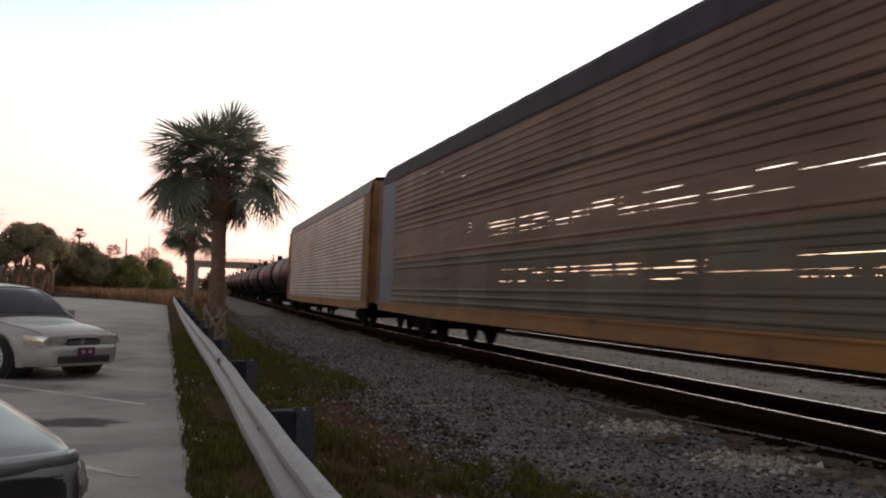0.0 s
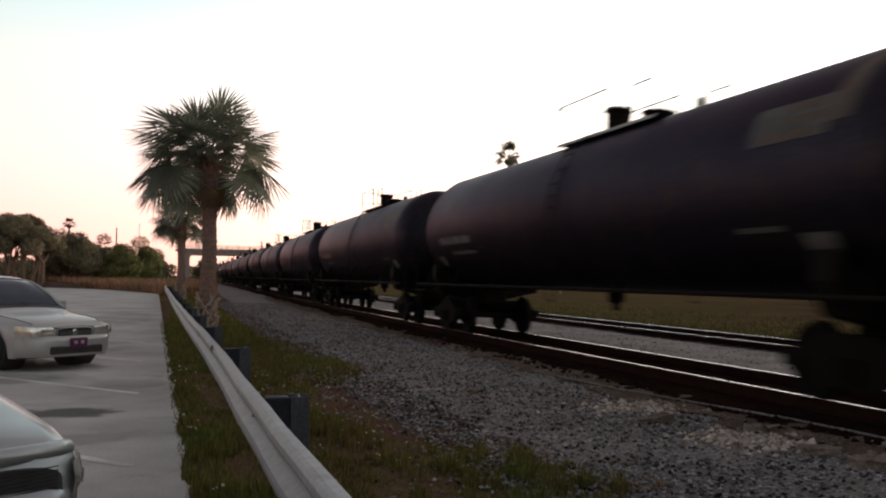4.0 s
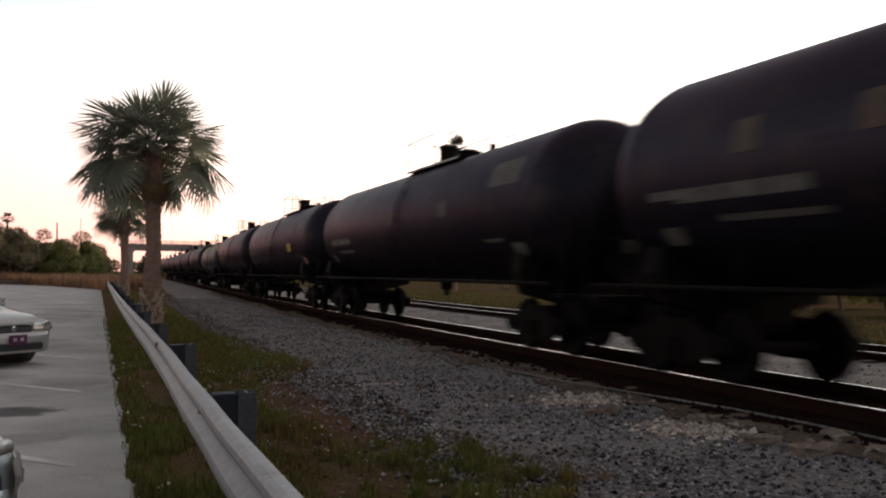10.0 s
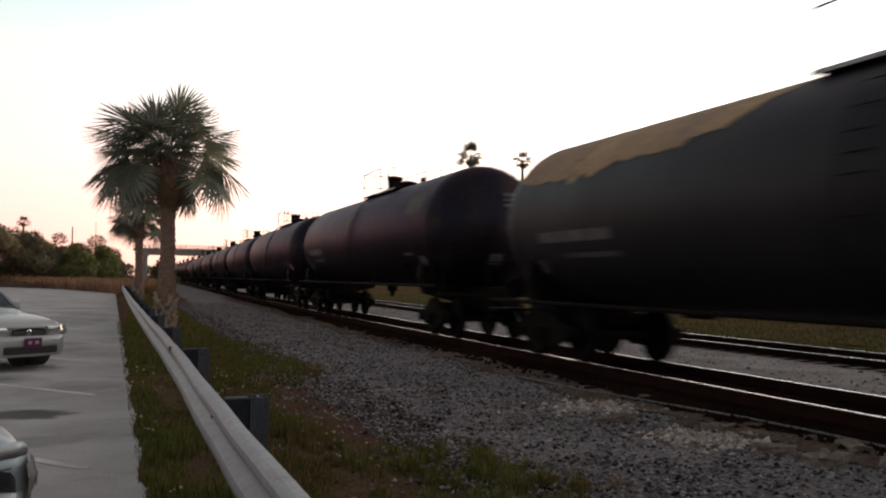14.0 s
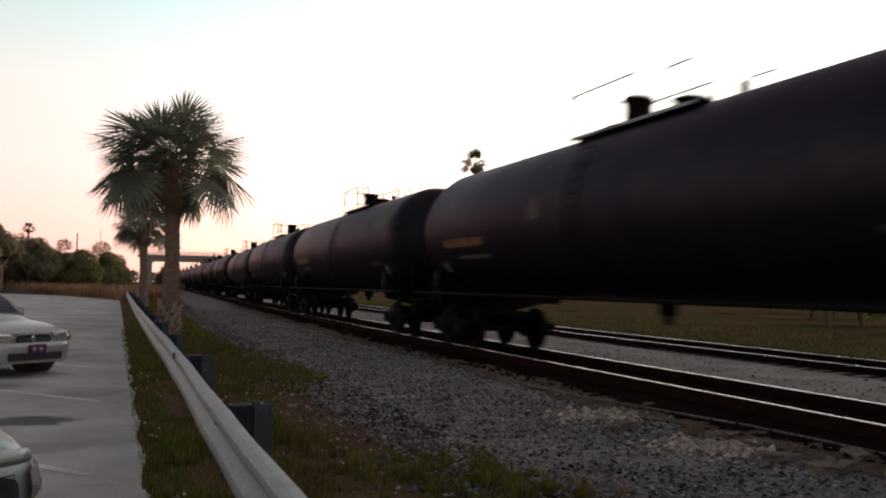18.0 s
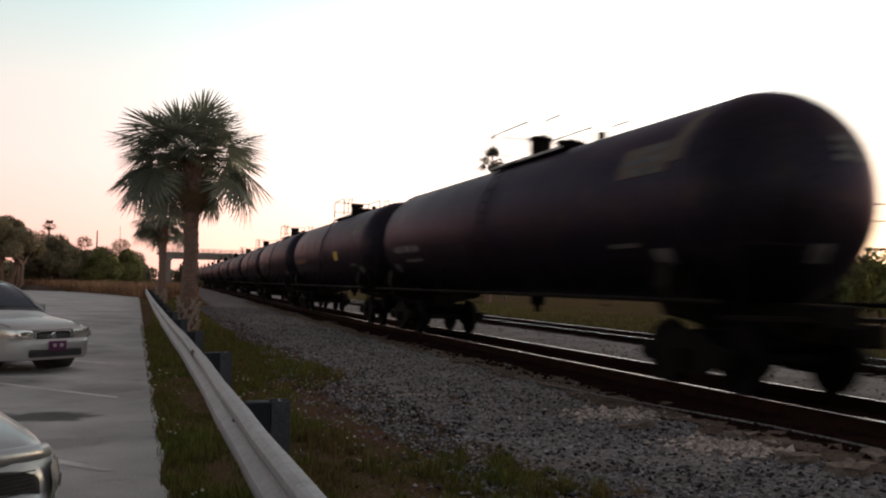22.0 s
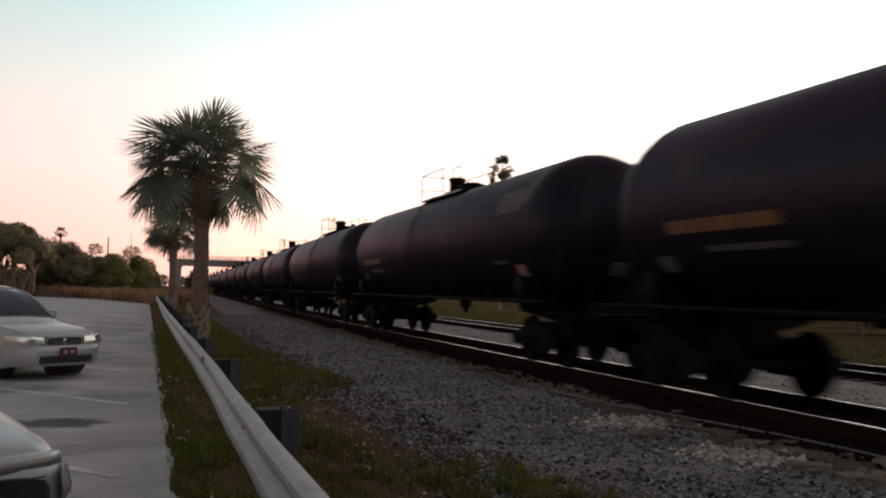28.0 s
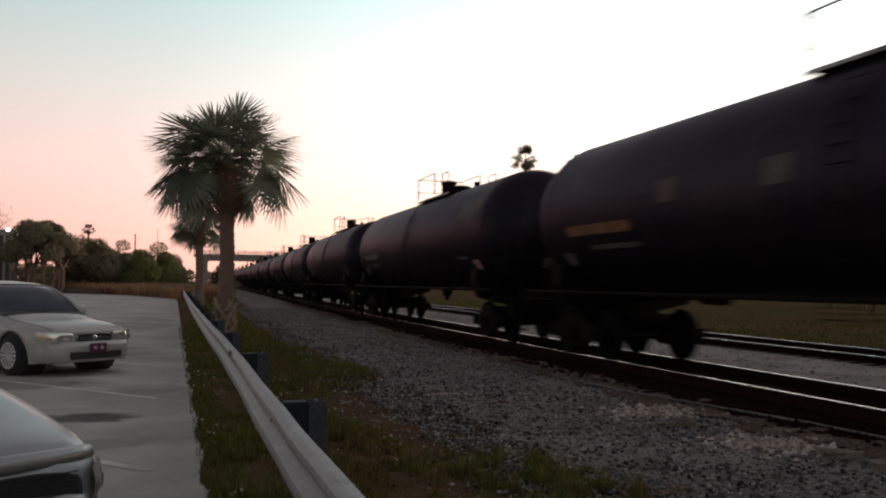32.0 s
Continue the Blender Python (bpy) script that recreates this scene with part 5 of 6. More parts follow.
def sabal(x, y, height, crown, r, seed, label, leaves=46, boots=True):
    """A cabbage palm: rough trunk, old leaf bases at the foot, a round head of fan leaves."""
    rng = np.random.default_rng(seed)
    palm = new("palm_tree")
    tagged(palm, label, "palm tree", "palms beside the guardrail")
    palm.matrix_basis = pose(x, y, ground_z(x, y) - 0.1)
    bm = bmesh.new()
    n = 60
    pts, rad = [], []
    for i in range(n + 1):
        s = i / n
        pts.append((0.03 * math.sin(s * 2.4) + 0.012 * math.sin(s * 17), 0.05 * s, s * height))
        rad.append(r * (1.02 - 0.10 * s) * (1 + 0.05 * (i % 2)) + r * 0.12 * max(0.0, (s - 0.86) / 0.14) ** 1.5)
    trunk(bm, pts, rad, 18, r * 0.05, seed)
    part("trunk", bm, M_BARK, palm, "rough brown ringed trunk")
    if boots:
        bm = bmesh.new()
        tube(bm, (0, 0.06, 0), (0.13, -0.07, 0.28), 0.045, 0.026, seg=5)
        tube(bm, (0, -0.06, 0), (0.13, 0.07, 0.28), 0.045, 0.026, seg=5)
        base_me = bpy.data.meshes.new("leaf_base")
        bm.to_mesh(base_me)
        bm.free()
        base_me.materials.append(M_BOOT)
        for k in range(26):
            f = new("leaf_base", base_me)
            f.parent = palm
            f.matrix_basis = pose(0, 0, 0.12 + 0.8 * k / 26, 0, 0, k * 137.5 + rng.normal(0, 8)) @ pose(r * 1.02, 0, 0, 0, rng.uniform(-8, 8), 0)
    top = Vector((pts[-1][0], pts[-1][1], height - 0.1))
    bm = bmesh.new()              # crossed old leaf stubs under the crown
    tube(bm, (r * 0.8, 0, 0), (r + 0.2, 0, 0.3), 0.05, 0.025, seg=6)
    stub_me = bpy.data.meshes.new("leaf_stub")
    bm.to_mesh(stub_me)
    bm.free()
    stub_me.materials.append(M_BARK)
    for k in range(22):
        f = new("leaf_stub", stub_me)
        f.parent = palm
        f.matrix_basis = pose(0, 0.05, height - 0.75 + 0.6 * k / 22, 0, 0, k * 137.5)
    for k in range(leaves):
        s = (k + 0.5) / leaves
        up = 0.97 - 1.37 * s
        el = math.degrees(math.asin(max(-1, min(1, up)))) + rng.normal(0, 5)
        turn = k * 137.5 + rng.normal(0, 9)
        if up < 0.3 and math.sin(radians(turn)) < -0.75:   # the heart lies open towards the lot
            continue
        f = new("frond", FRONDS[int(np.clip(round(2.6 - 2.9 * up + rng.normal(0, 0.5)), 0, 4))])
        f.parent = palm
        k2 = crown / 2.0 * rng.uniform(0.9, 1.06) * (0.62 + 0.40 * math.cos(radians(el)))
        f.matrix_basis = Matrix.Translation(top + Vector((0, 0, rng.uniform(-0.2, 0.12)))) @ pose(0, 0, 0, 0, 0, turn) @ pose(0, 0, 0, 0, -el, 0) @ pose(0, 0, 0, rng.uniform(-30, 30), 0, 0) @ Matrix.Diagonal((k2, k2, k2, 1))
    for k in range(leaves // 3):  # younger leaves close to the heart
        s = (k + 0.5) / (leaves // 3)
        f = new("frond", FRONDS_INNER[int(rng.integers(0, 3))])
        f.parent = palm
        k2 = crown / 2.0 * rng.uniform(0.62, 0.8)
        f.matrix_basis = Matrix.Translation(top) @ pose(0, 0, 0, 0, 0, k * 137.5 + 60) @ pose(0, 0, 0, 0, -(80 - 55 * s), 0) @ pose(0, 0, 0, rng.uniform(-45, 45), 0, 0) @ Matrix.Diagonal((k2, k2, k2, 1))
    for k in range(3):
        f = new("dead_frond", FROND_DRY)
        f.parent = palm
        k2 = crown / 2.0 * rng.uniform(0.55, 0.7)
        f.matrix_basis = Matrix.Translation(top + Vector((0, 0, -0.15))) @ pose(0, 0, 0, 0, 0, 40 + k * 120 + rng.normal(0, 12)) @ pose(0, 0, 0, 0, rng.uniform(40, 60), 0) @ Matrix.Diagonal((k2, k2, k2, 1))
    return palm


def crown_points(n, blobs, rng):
    """Points scattered in the shells of overlapping clumps."""
    out = []
    w = np.array([b[3] ** 2 for b in blobs])
    w = w / w.sum()
    pick = rng.choice(len(blobs), n, p=w)
    for i in pick:
        bx, by, bz, br = blobs[i]
        d = rng.normal(0, 1, 3)
        d /= np.linalg.norm(d)
        r = br * (0.55 + 0.5 * rng.random() ** 0.7)
        out.append((bx + d[0] * r, by + d[1] * r, bz + d[2] * r * 0.8))
    return np.array(out)


def leaf_cloud(name, pts, size, material, rng, heart=None):
    n = len(pts)
    V = np.zeros((n * 4, 3))
    d1 = rng.normal(0, 1, (n, 3))
    d1 /= np.linalg.norm(d1, axis=1)[:, None]
    if heart is not None:         # outer leaves turn their faces to the light
        out = pts - np.array(heart)
        out /= np.linalg.norm(out, axis=1)[:, None] + 1e-6
        out += rng.normal(0, 0.35, (n, 3))
        d1 = np.cross(out, rng.normal(0, 1, (n, 3)))
        d1 /= np.linalg.norm(d1, axis=1)[:, None]
        d2 = np.cross(out, d1)
    else:
        d2 = np.cross(d1, rng.normal(0, 1, (n, 3)))
    d2 /= np.linalg.norm(d2, axis=1)[:, None]
    s = rng.uniform(size[0], size[1], (n, 1))
    V[0::4], V[1::4], V[2::4], V[3::4] = pts - d1 * s, pts + d2 * s * 0.45, pts + d1 * s, pts - d2 * s * 0.45
    F = np.arange(n * 4).reshape(n, 4)
    return raw(name, V, F, material)


def broadleaf(x, y, h, w, seed, label, material=None, leaves=3600, size=(0.12, 0.3), trunks=3, clear=0.28, depth=None, dome=False):
    """A bushy tree: forking trunk, limbs and a ragged crown of small leaves."""
    rng = np.random.default_rng(seed)
    depth = depth or w * 0.7
    tree = new("tree")
    tagged(tree, label, "tree", "trees beyond the lot")
    tree.matrix_basis = pose(x, y, ground_z(x, y) - 0.1)
    blobs = []
    for i in range(26):
        a = i * 2.4 + rng.normal(0, 0.3)
        q = math.sqrt((i + 0.5) / 26)
        px, py = math.cos(a) * q * w * 0.36, math.sin(a) * q * depth * 0.36
        pz = h * (clear + (0.86 - clear) * (1 - q * q * 0.62) * rng.uniform(0.5 if i % 3 else 0.1, 1.0))
        br_ = h * rng.uniform(0.12, 0.2)
        if dome:                  # an even rounded head
            px, py = px * 1.15, py * 1.15
            pz = h * (clear + 0.16 + (0.70 - clear) * math.sqrt(max(0.0, 1 - q * q * 0.9)) * rng.choice([1.0, 0.95, 0.55]))
            br_ = h * rng.uniform(0.13, 0.17)
        blobs.append((px, py, pz, br_))
    part("crown", leaf_cloud("crown", crown_points(leaves, blobs, rng), size, material or M_LEAF, rng, (0, 0, h * (clear + 0.25))), None, tree)
    bm = bmesh.new()
    for k in range(trunks):
        bx = (k - (trunks - 1) / 2) * w * (0.5 / trunks) + rng.normal(0, w * 0.03)
        b = Vector((bx, rng.normal(0, 0.3), 0))
        m = Vector((bx * 1.15 + rng.normal(0, 0.3), rng.normal(0, 0.4), h * clear * 1.3))
        tube(bm, b, m, h * 0.03, h * 0.022, seg=8)
        for j in range(4):
            near = sorted(blobs, key=lambda q: (q[0] - bx) ** 2 + q[1] ** 2 * 0.3)[:10]
            bl = near[int(rng.integers(0, len(near)))]
            tube(bm, m, Vector(bl[:3]), h * 0.014, h * 0.005, seg=6)
    part("trunk", bm, M_WOOD, tree)
    return tree


def tall_palm(x, y, h, crown, seed, label):
    """A thin tall fan palm seen far off."""
    rng = np.random.default_rng(seed)
    palm = new("palm_tree")
    tagged(palm, label, "palm tree", "distant palms")
    palm.matrix_basis = pose(x, y, ground_z(x, y) - 0.1)
    bm = bmesh.new()
    pts = [(0.2 * math.sin(i / 12 * 2), 0, h * i / 12) for i in range(13)]
    trunk(bm, pts, [0.28 - 0.012 * i for i in range(13)], 10, 0.01, seed)
    part("trunk", bm, M_BARK, palm)
    top = Vector(pts[-1])
    for k in range(26):           # an upright sheaf over arching sides, with old leaves hanging below
        el = rng.uniform(66, 88) if k < 6 else 48 - 98 * (k - 6) / 19 + rng.normal(0, 5)
        f = new("frond", FRONDS_FAR[0 if k < 6 else 1 if k < 18 else 2])
        f.parent = palm
        k2 = crown / 3.1 * rng.uniform(0.85, 1.1) * (0.95 if k < 6 else 1.0 if k < 18 else 0.7)
        f.matrix_basis = Matrix.Translation(top) @ pose(0, 0, 0, 0, 0, k * 137.5) @ pose(0, 0, 0, 0, -el, 0) @ pose(0, 0, 0, rng.uniform(-40, 40), 0, 0) @ Matrix.Diagonal((k2, k2, k2, 1))
    return palm


sabal(1.45, 26.3, 5.02, 2.5, 0.205, 51, "cabbage palm with round crown and old leaf bases at its foot", 50)
sabal(1.5, 54.0, 4.85, 2.05, 0.22, 52, "smaller-looking cabbage palm further along the guardrail", 42)


# ---------------------------------------------------------------- trees, far things
broadleaf(-13.9, 112, 9.0, 9.4, 61, "dense round-headed dark tree on several trunks", M_LEAFDARK, 40000, (0.08, 0.20), 9, 0.24, dome=True)
broadleaf(-8.6, 118, 7.2, 5.8, 62, "dark bushy tree with bare pale trunks", M_LEAFDARK, 18000, (0.09, 0.22), 4, 0.22)
broadleaf(-6.3, 124, 7.1, 6.2, 63, "dark bushy tree in the row beyond the lot", M_LEAFDARK, 16000, (0.09, 0.22), 3, 0.2)
broadleaf(-3.6, 118, 6.0, 5.4, 64, "yellow-green leafy tree beyond the dry grass", M_LEAF, 18000, (0.08, 0.20), 2, 0.05)
broadleaf(-1.2, 121, 6.9, 4.6, 65, "pointed yellow-green leafy tree beyond the dry grass", M_LEAF, 18000, (0.08, 0.20), 2, 0.05)
broadleaf(-24.5, 110, 8.0, 8.0, 66, "dark tree at the edge of the field", M_LEAFDARK, 16000, (0.09, 0.22), 3, 0.2)
broadleaf(-19.6, 110, 11.6, 5.0, 67, "thin sparse tree with open twigs", M_LEAFDARK, 1800, (0.07, 0.13), 1, 0.55)
broadleaf(-10.6, 124, 8.0, 6.6, 74, "dark bushy tree standing behind the round-headed tree", M_LEAFDARK, 16000, (0.09, 0.22), 3, 0.12)
broadleaf(-3.9, 134, 6.3, 6.0, 75, "dark bushy tree in the shade of the row", M_LEAFDARK, 16000, (0.09, 0.22), 3, 0.05)
broadleaf(0.5, 128, 5.4, 2.8, 68, "low dark tree behind the palms", M_LEAFDARK, 10000, (0.09, 0.22), 2, 0.08)
broadleaf(7.6, 140, 5.0, 4.4, 69, "low dark tree beside the line", M_LEAFDARK, 10000, (0.09, 0.22), 2, 0.05)
broadleaf(-30, 128, 9.0, 11.0, 70, "dark tree at the far edge of the field", M_LEAFDARK, 8000, (0.10, 0.23), 4, 0.25)
for i, (x, y, h, w) in enumerate([(31, 33, 6.0, 7.5), (37, 41, 6.4, 8), (28, 26, 4.4, 6), (44, 52, 6.8, 9), (52, 38, 8.2, 9), (34, 17, 6.5, 8), (60, 70, 7.5, 10), (40, 8, 7.0, 8)]):
    broadleaf(x, y, h * 0.68, w, 80 + i, "yellow-green tree beyond the second track, lit from behind", M_LEAF, 3400, (0.1, 0.24), 2, 0.2)


def far_woods(name, n, place, seed, label, size=(0.4, 1.0)):
    rng = np.random.default_rng(seed)
    pts = np.array([place(rng) for _ in range(n)])
    me = leaf_cloud(name, pts, size, M_LEAFDARK, rng)
    return tagged(new(name, me), label, "woods", kind="stuff")


def wood_line(x0, x1, y0, depth, h):
    def f(rng):
        x = rng.uniform(x0, x1)
        top = h * (0.75 + 0.35 * noise.noise(Vector((x * 0.07, y0, 0))) + 0.15 * noise.noise(Vector((x * 0.4, y0, 4))))
        return x, y0 + rng.uniform(0, depth), top * rng.random() ** 0.8
    return f


far_woods("undergrowth", 14000, wood_line(-46, 3, 127, 6, 4.4), 90, "brown and olive undergrowth between the trunks", (0.12, 0.35))
far_woods("far_woods", 12000, wood_line(-220, 1, 250, 25, 6.5), 91, "distant dark line of woods beyond the field")
far_woods("far_woods", 12000, wood_line(10, 150, 300, 25, 5.5), 92, "distant dark woods beyond the road bridge")
far_woods("far_woods", 9000, wood_line(75, 260, 120, 20, 7.0), 93, "distant woods beyond the second track")
tall_palm(-12.4, 150, 9.2, 1.8, 71, "thin small palm standing above the tree row")
tall_palm(29.4, 75, 12.4, 2.4, 72, "tall dark fan palm beyond the tracks")
tall_palm(41.3, 90, 14.4, 2.1, 73, "tall fan palm far beyond the tracks")


def pole(x, y, h, r, label, lit=False, arm=0.0):
    ob = new("street_lamp" if lit else "utility_pole")
    tagged(ob, label, "street lamp" if lit else "pole")
    ob.matrix_basis = pose(x, y, ground_z(x, y) - 0.2)
    bm = bmesh.new()
    tube(bm, (0, 0, 0), (0, 0, h), r, r * 0.6, seg=10)
    part("shaft", bm, M_POLE, ob)
    if arm:
        bm = bmesh.new()
        tube(bm, (0, 0, h - 0.1), (arm, 0, h + 0.1), r * 0.35, seg=6)
        part("arm", bm, M_POLE, ob)
    if lit:
        bm = bmesh.new()
        bmesh.ops.create_icosphere(bm, subdivisions=2, radius=0.2)
        bmesh.ops.translate(bm, verts=bm.verts, vec=(arm, 0, h + 0.1))
        part("lamp_head", bm, M_LIGHTON, ob, "round lamp, lit white")
    return ob


pole(-5.8, 160, 9.4, 0.16, "dark slender utility pole above the trees")
pole(-2.3, 162, 10.4, 0.06, "thin grey mast above the trees")
pole(-18.0, 115, 7.3, 0.09, "street lamp lit white among the trees", True, 0.01)
pole(6.4, 150, 2.3, 0.09, "low lamp lit white beside the line", True, 0.01)
for i, (px, py) in enumerate([(62, 4), (48, 48), (38, 92)]):
    u = pole(px, py, 9.0, 0.15, "wooden utility pole beyond the second track")
for k, z in enumerate((6.3, 5.4)):
    bm = bmesh.new()
    pts = []
    for i in range(31):
        s = i / 30
        x, y = 52 - 32 * s, 6 + 70 * s
        sag = 0.5 * (4 * ((s * 2) % 1 - 0.5) ** 2 - 1)
        pts.append(Vector((x, y, z + sag)))
    pipe(bm, pts, 0.035, 5)
    tagged(part("cable", bm, M_BLACKTRIM), "black overhead cable sagging between poles", "cable", "overhead cables")

# overpass across the line
br = new("overpass")
tagged(br, "concrete road bridge with railings crossing over the track", "bridge")
br.matrix_basis = pose(0, 210, 0, 0, 0, 3)
bm = bmesh.new()
box(bm, 5, 120, -5, 5, 6.9, 7.35)
part("deck", bm, M_CONCRETE, br)
for yy in (-4.2, -1.4, 1.4, 4.2):
    bm = bmesh.new()
    box(bm, 5.5, 119, yy - 0.25, yy + 0.25, 6.0, 6.9)
    part("girder", bm, M_CONCRETE, br)
for x in (7.0, 38.0, 62.0, 90.0):
    for yy in (-3.5, 0, 3.5):
        bm = bmesh.new()
        box(bm, x - 0.4, x + 0.4, yy - 0.4, yy + 0.4, -0.2, 5.5)
        bevelled(bm, 0.06, 1)
        part("column", bm, M_CONCRETE, br)
    bm = bmesh.new()
    box(bm, x - 0.5, x + 0.5, -4.8, 4.8, 5.5, 6.0)
    part("pier_cap", bm, M_CONCRETE, br)
for yy in (-4.9, 4.9):
    for z in (7.75, 8.1):
        bm = bmesh.new()
        box(bm, 5, 120, yy - 0.05, yy + 0.05, z - 0.05, z + 0.05)
        part("handrail", bm, M_CONCRETE, br)
    for i in range(46):
        bm = bmesh.new()
        box(bm, 5.1 + i * 2.5 - 0.07, 5.1 + i * 2.5 + 0.07, yy - 0.07, yy + 0.07, 7.35, 8.14)
        part("baluster", bm, M_CONCRETE, br)

# dim open building with pale fascias, glimpsed beside the trees
bd = new("low_building")
tagged(bd, "low building behind the trees, pale fascia bands, dark wall for the shade inside", "building")
bd.matrix_basis = pose(-30.5, 122, 0)
# solid wall, coloured dark for the shade inside the open building
bm = bmesh.new()
box(bm, -12, 12, -2.5, 3, -0.1, 7.0)
part("wall", bm, M_DARKWALL, bd)
for z, hgt in ((6.7, 0.45), (4.6, 0.5)):
    bm = bmesh.new()
    box(bm, -12.4, 12.3, -3.2, -2.5, z, z + hgt)
    bevelled(bm, 0.03, 1)
    part("fascia", bm, M_CONCRETE, bd, "pale grey fascia band")
bm = bmesh.new()
box(bm, -12.4, 12.4, -3.4, 3.4, 7.16, 7.35)
part("roof", bm, M_AUTOGREY, bd)
for x in range(-11, 12, 3):
    bm = bmesh.new()
    box(bm, x - 1.0, x + 1.0, -2.56, -2.5, 0.9, 3.2)
    part("window", bm, M_CARGLASS, bd)
    bm = bmesh.new()
    box(bm, x + 1.4, x + 1.65, -3.1, -2.85, 0, 6.7)
    part("column", bm, M_CONCRETE, bd)


# low earth bank where the concrete ends
bm = bmesh.new()
rb = np.random.default_rng(77)
line = [(0.45, 81.0), (-3.2, 97.6), (-8.3, 106.9), (-60, 171)]
rings = []
for (xa, ya), (xb, yb) in zip(line[:-1], line[1:]):
    for i in range(24):
        s = i / 24
        x, y = xa + (xb - xa) * s, ya + (yb - ya) * s
        hgt = 0.5 + rb.normal(0, 0.05)
        rings.append([(x, y - 0.2 + rb.normal(0, 0.1), -0.1), (x, y + 0.15, hgt * 0.6), (x, y + 0.6, hgt), (x, y + 2.2, hgt), (x, y + 4.5, -0.1)])
loft(bm, rings)
tagged(part("earth_bank", bm, M_BANK), "low dark earth bank at the end of the concrete", "bank", kind="structure")


# ---------------------------------------------------------------- parked cars
def smooth_curve(xs, vals, x):
    """Monotone-looking cubic through the given stations."""
    i = int(np.clip(np.searchsorted(xs, x) - 1, 0, len(xs) - 2))
    t = (x - xs[i]) / (xs[i + 1] - xs[i])

    def slope(k):
        if k == 0 or k == len(xs) - 1:
            return 0.0 if k == 0 else (vals[k] - vals[k - 1]) / (xs[k] - xs[k - 1])
        a = (vals[k] - vals[k - 1]) / (xs[k] - xs[k - 1])
        b = (vals[k + 1] - vals[k]) / (xs[k + 1] - xs[k])
        return 0.0 if a * b <= 0 else 2 * a * b / (a + b)
    h = xs[i + 1] - xs[i]
    m0, m1 = slope(i) * h, slope(i + 1) * h
    return (2 * t ** 3 - 3 * t ** 2 + 1) * vals[i] + (t ** 3 - 2 * t ** 2 + t) * m0 + (-2 * t ** 3 + 3 * t ** 2) * vals[i + 1] + (t ** 3 - t ** 2) * m1


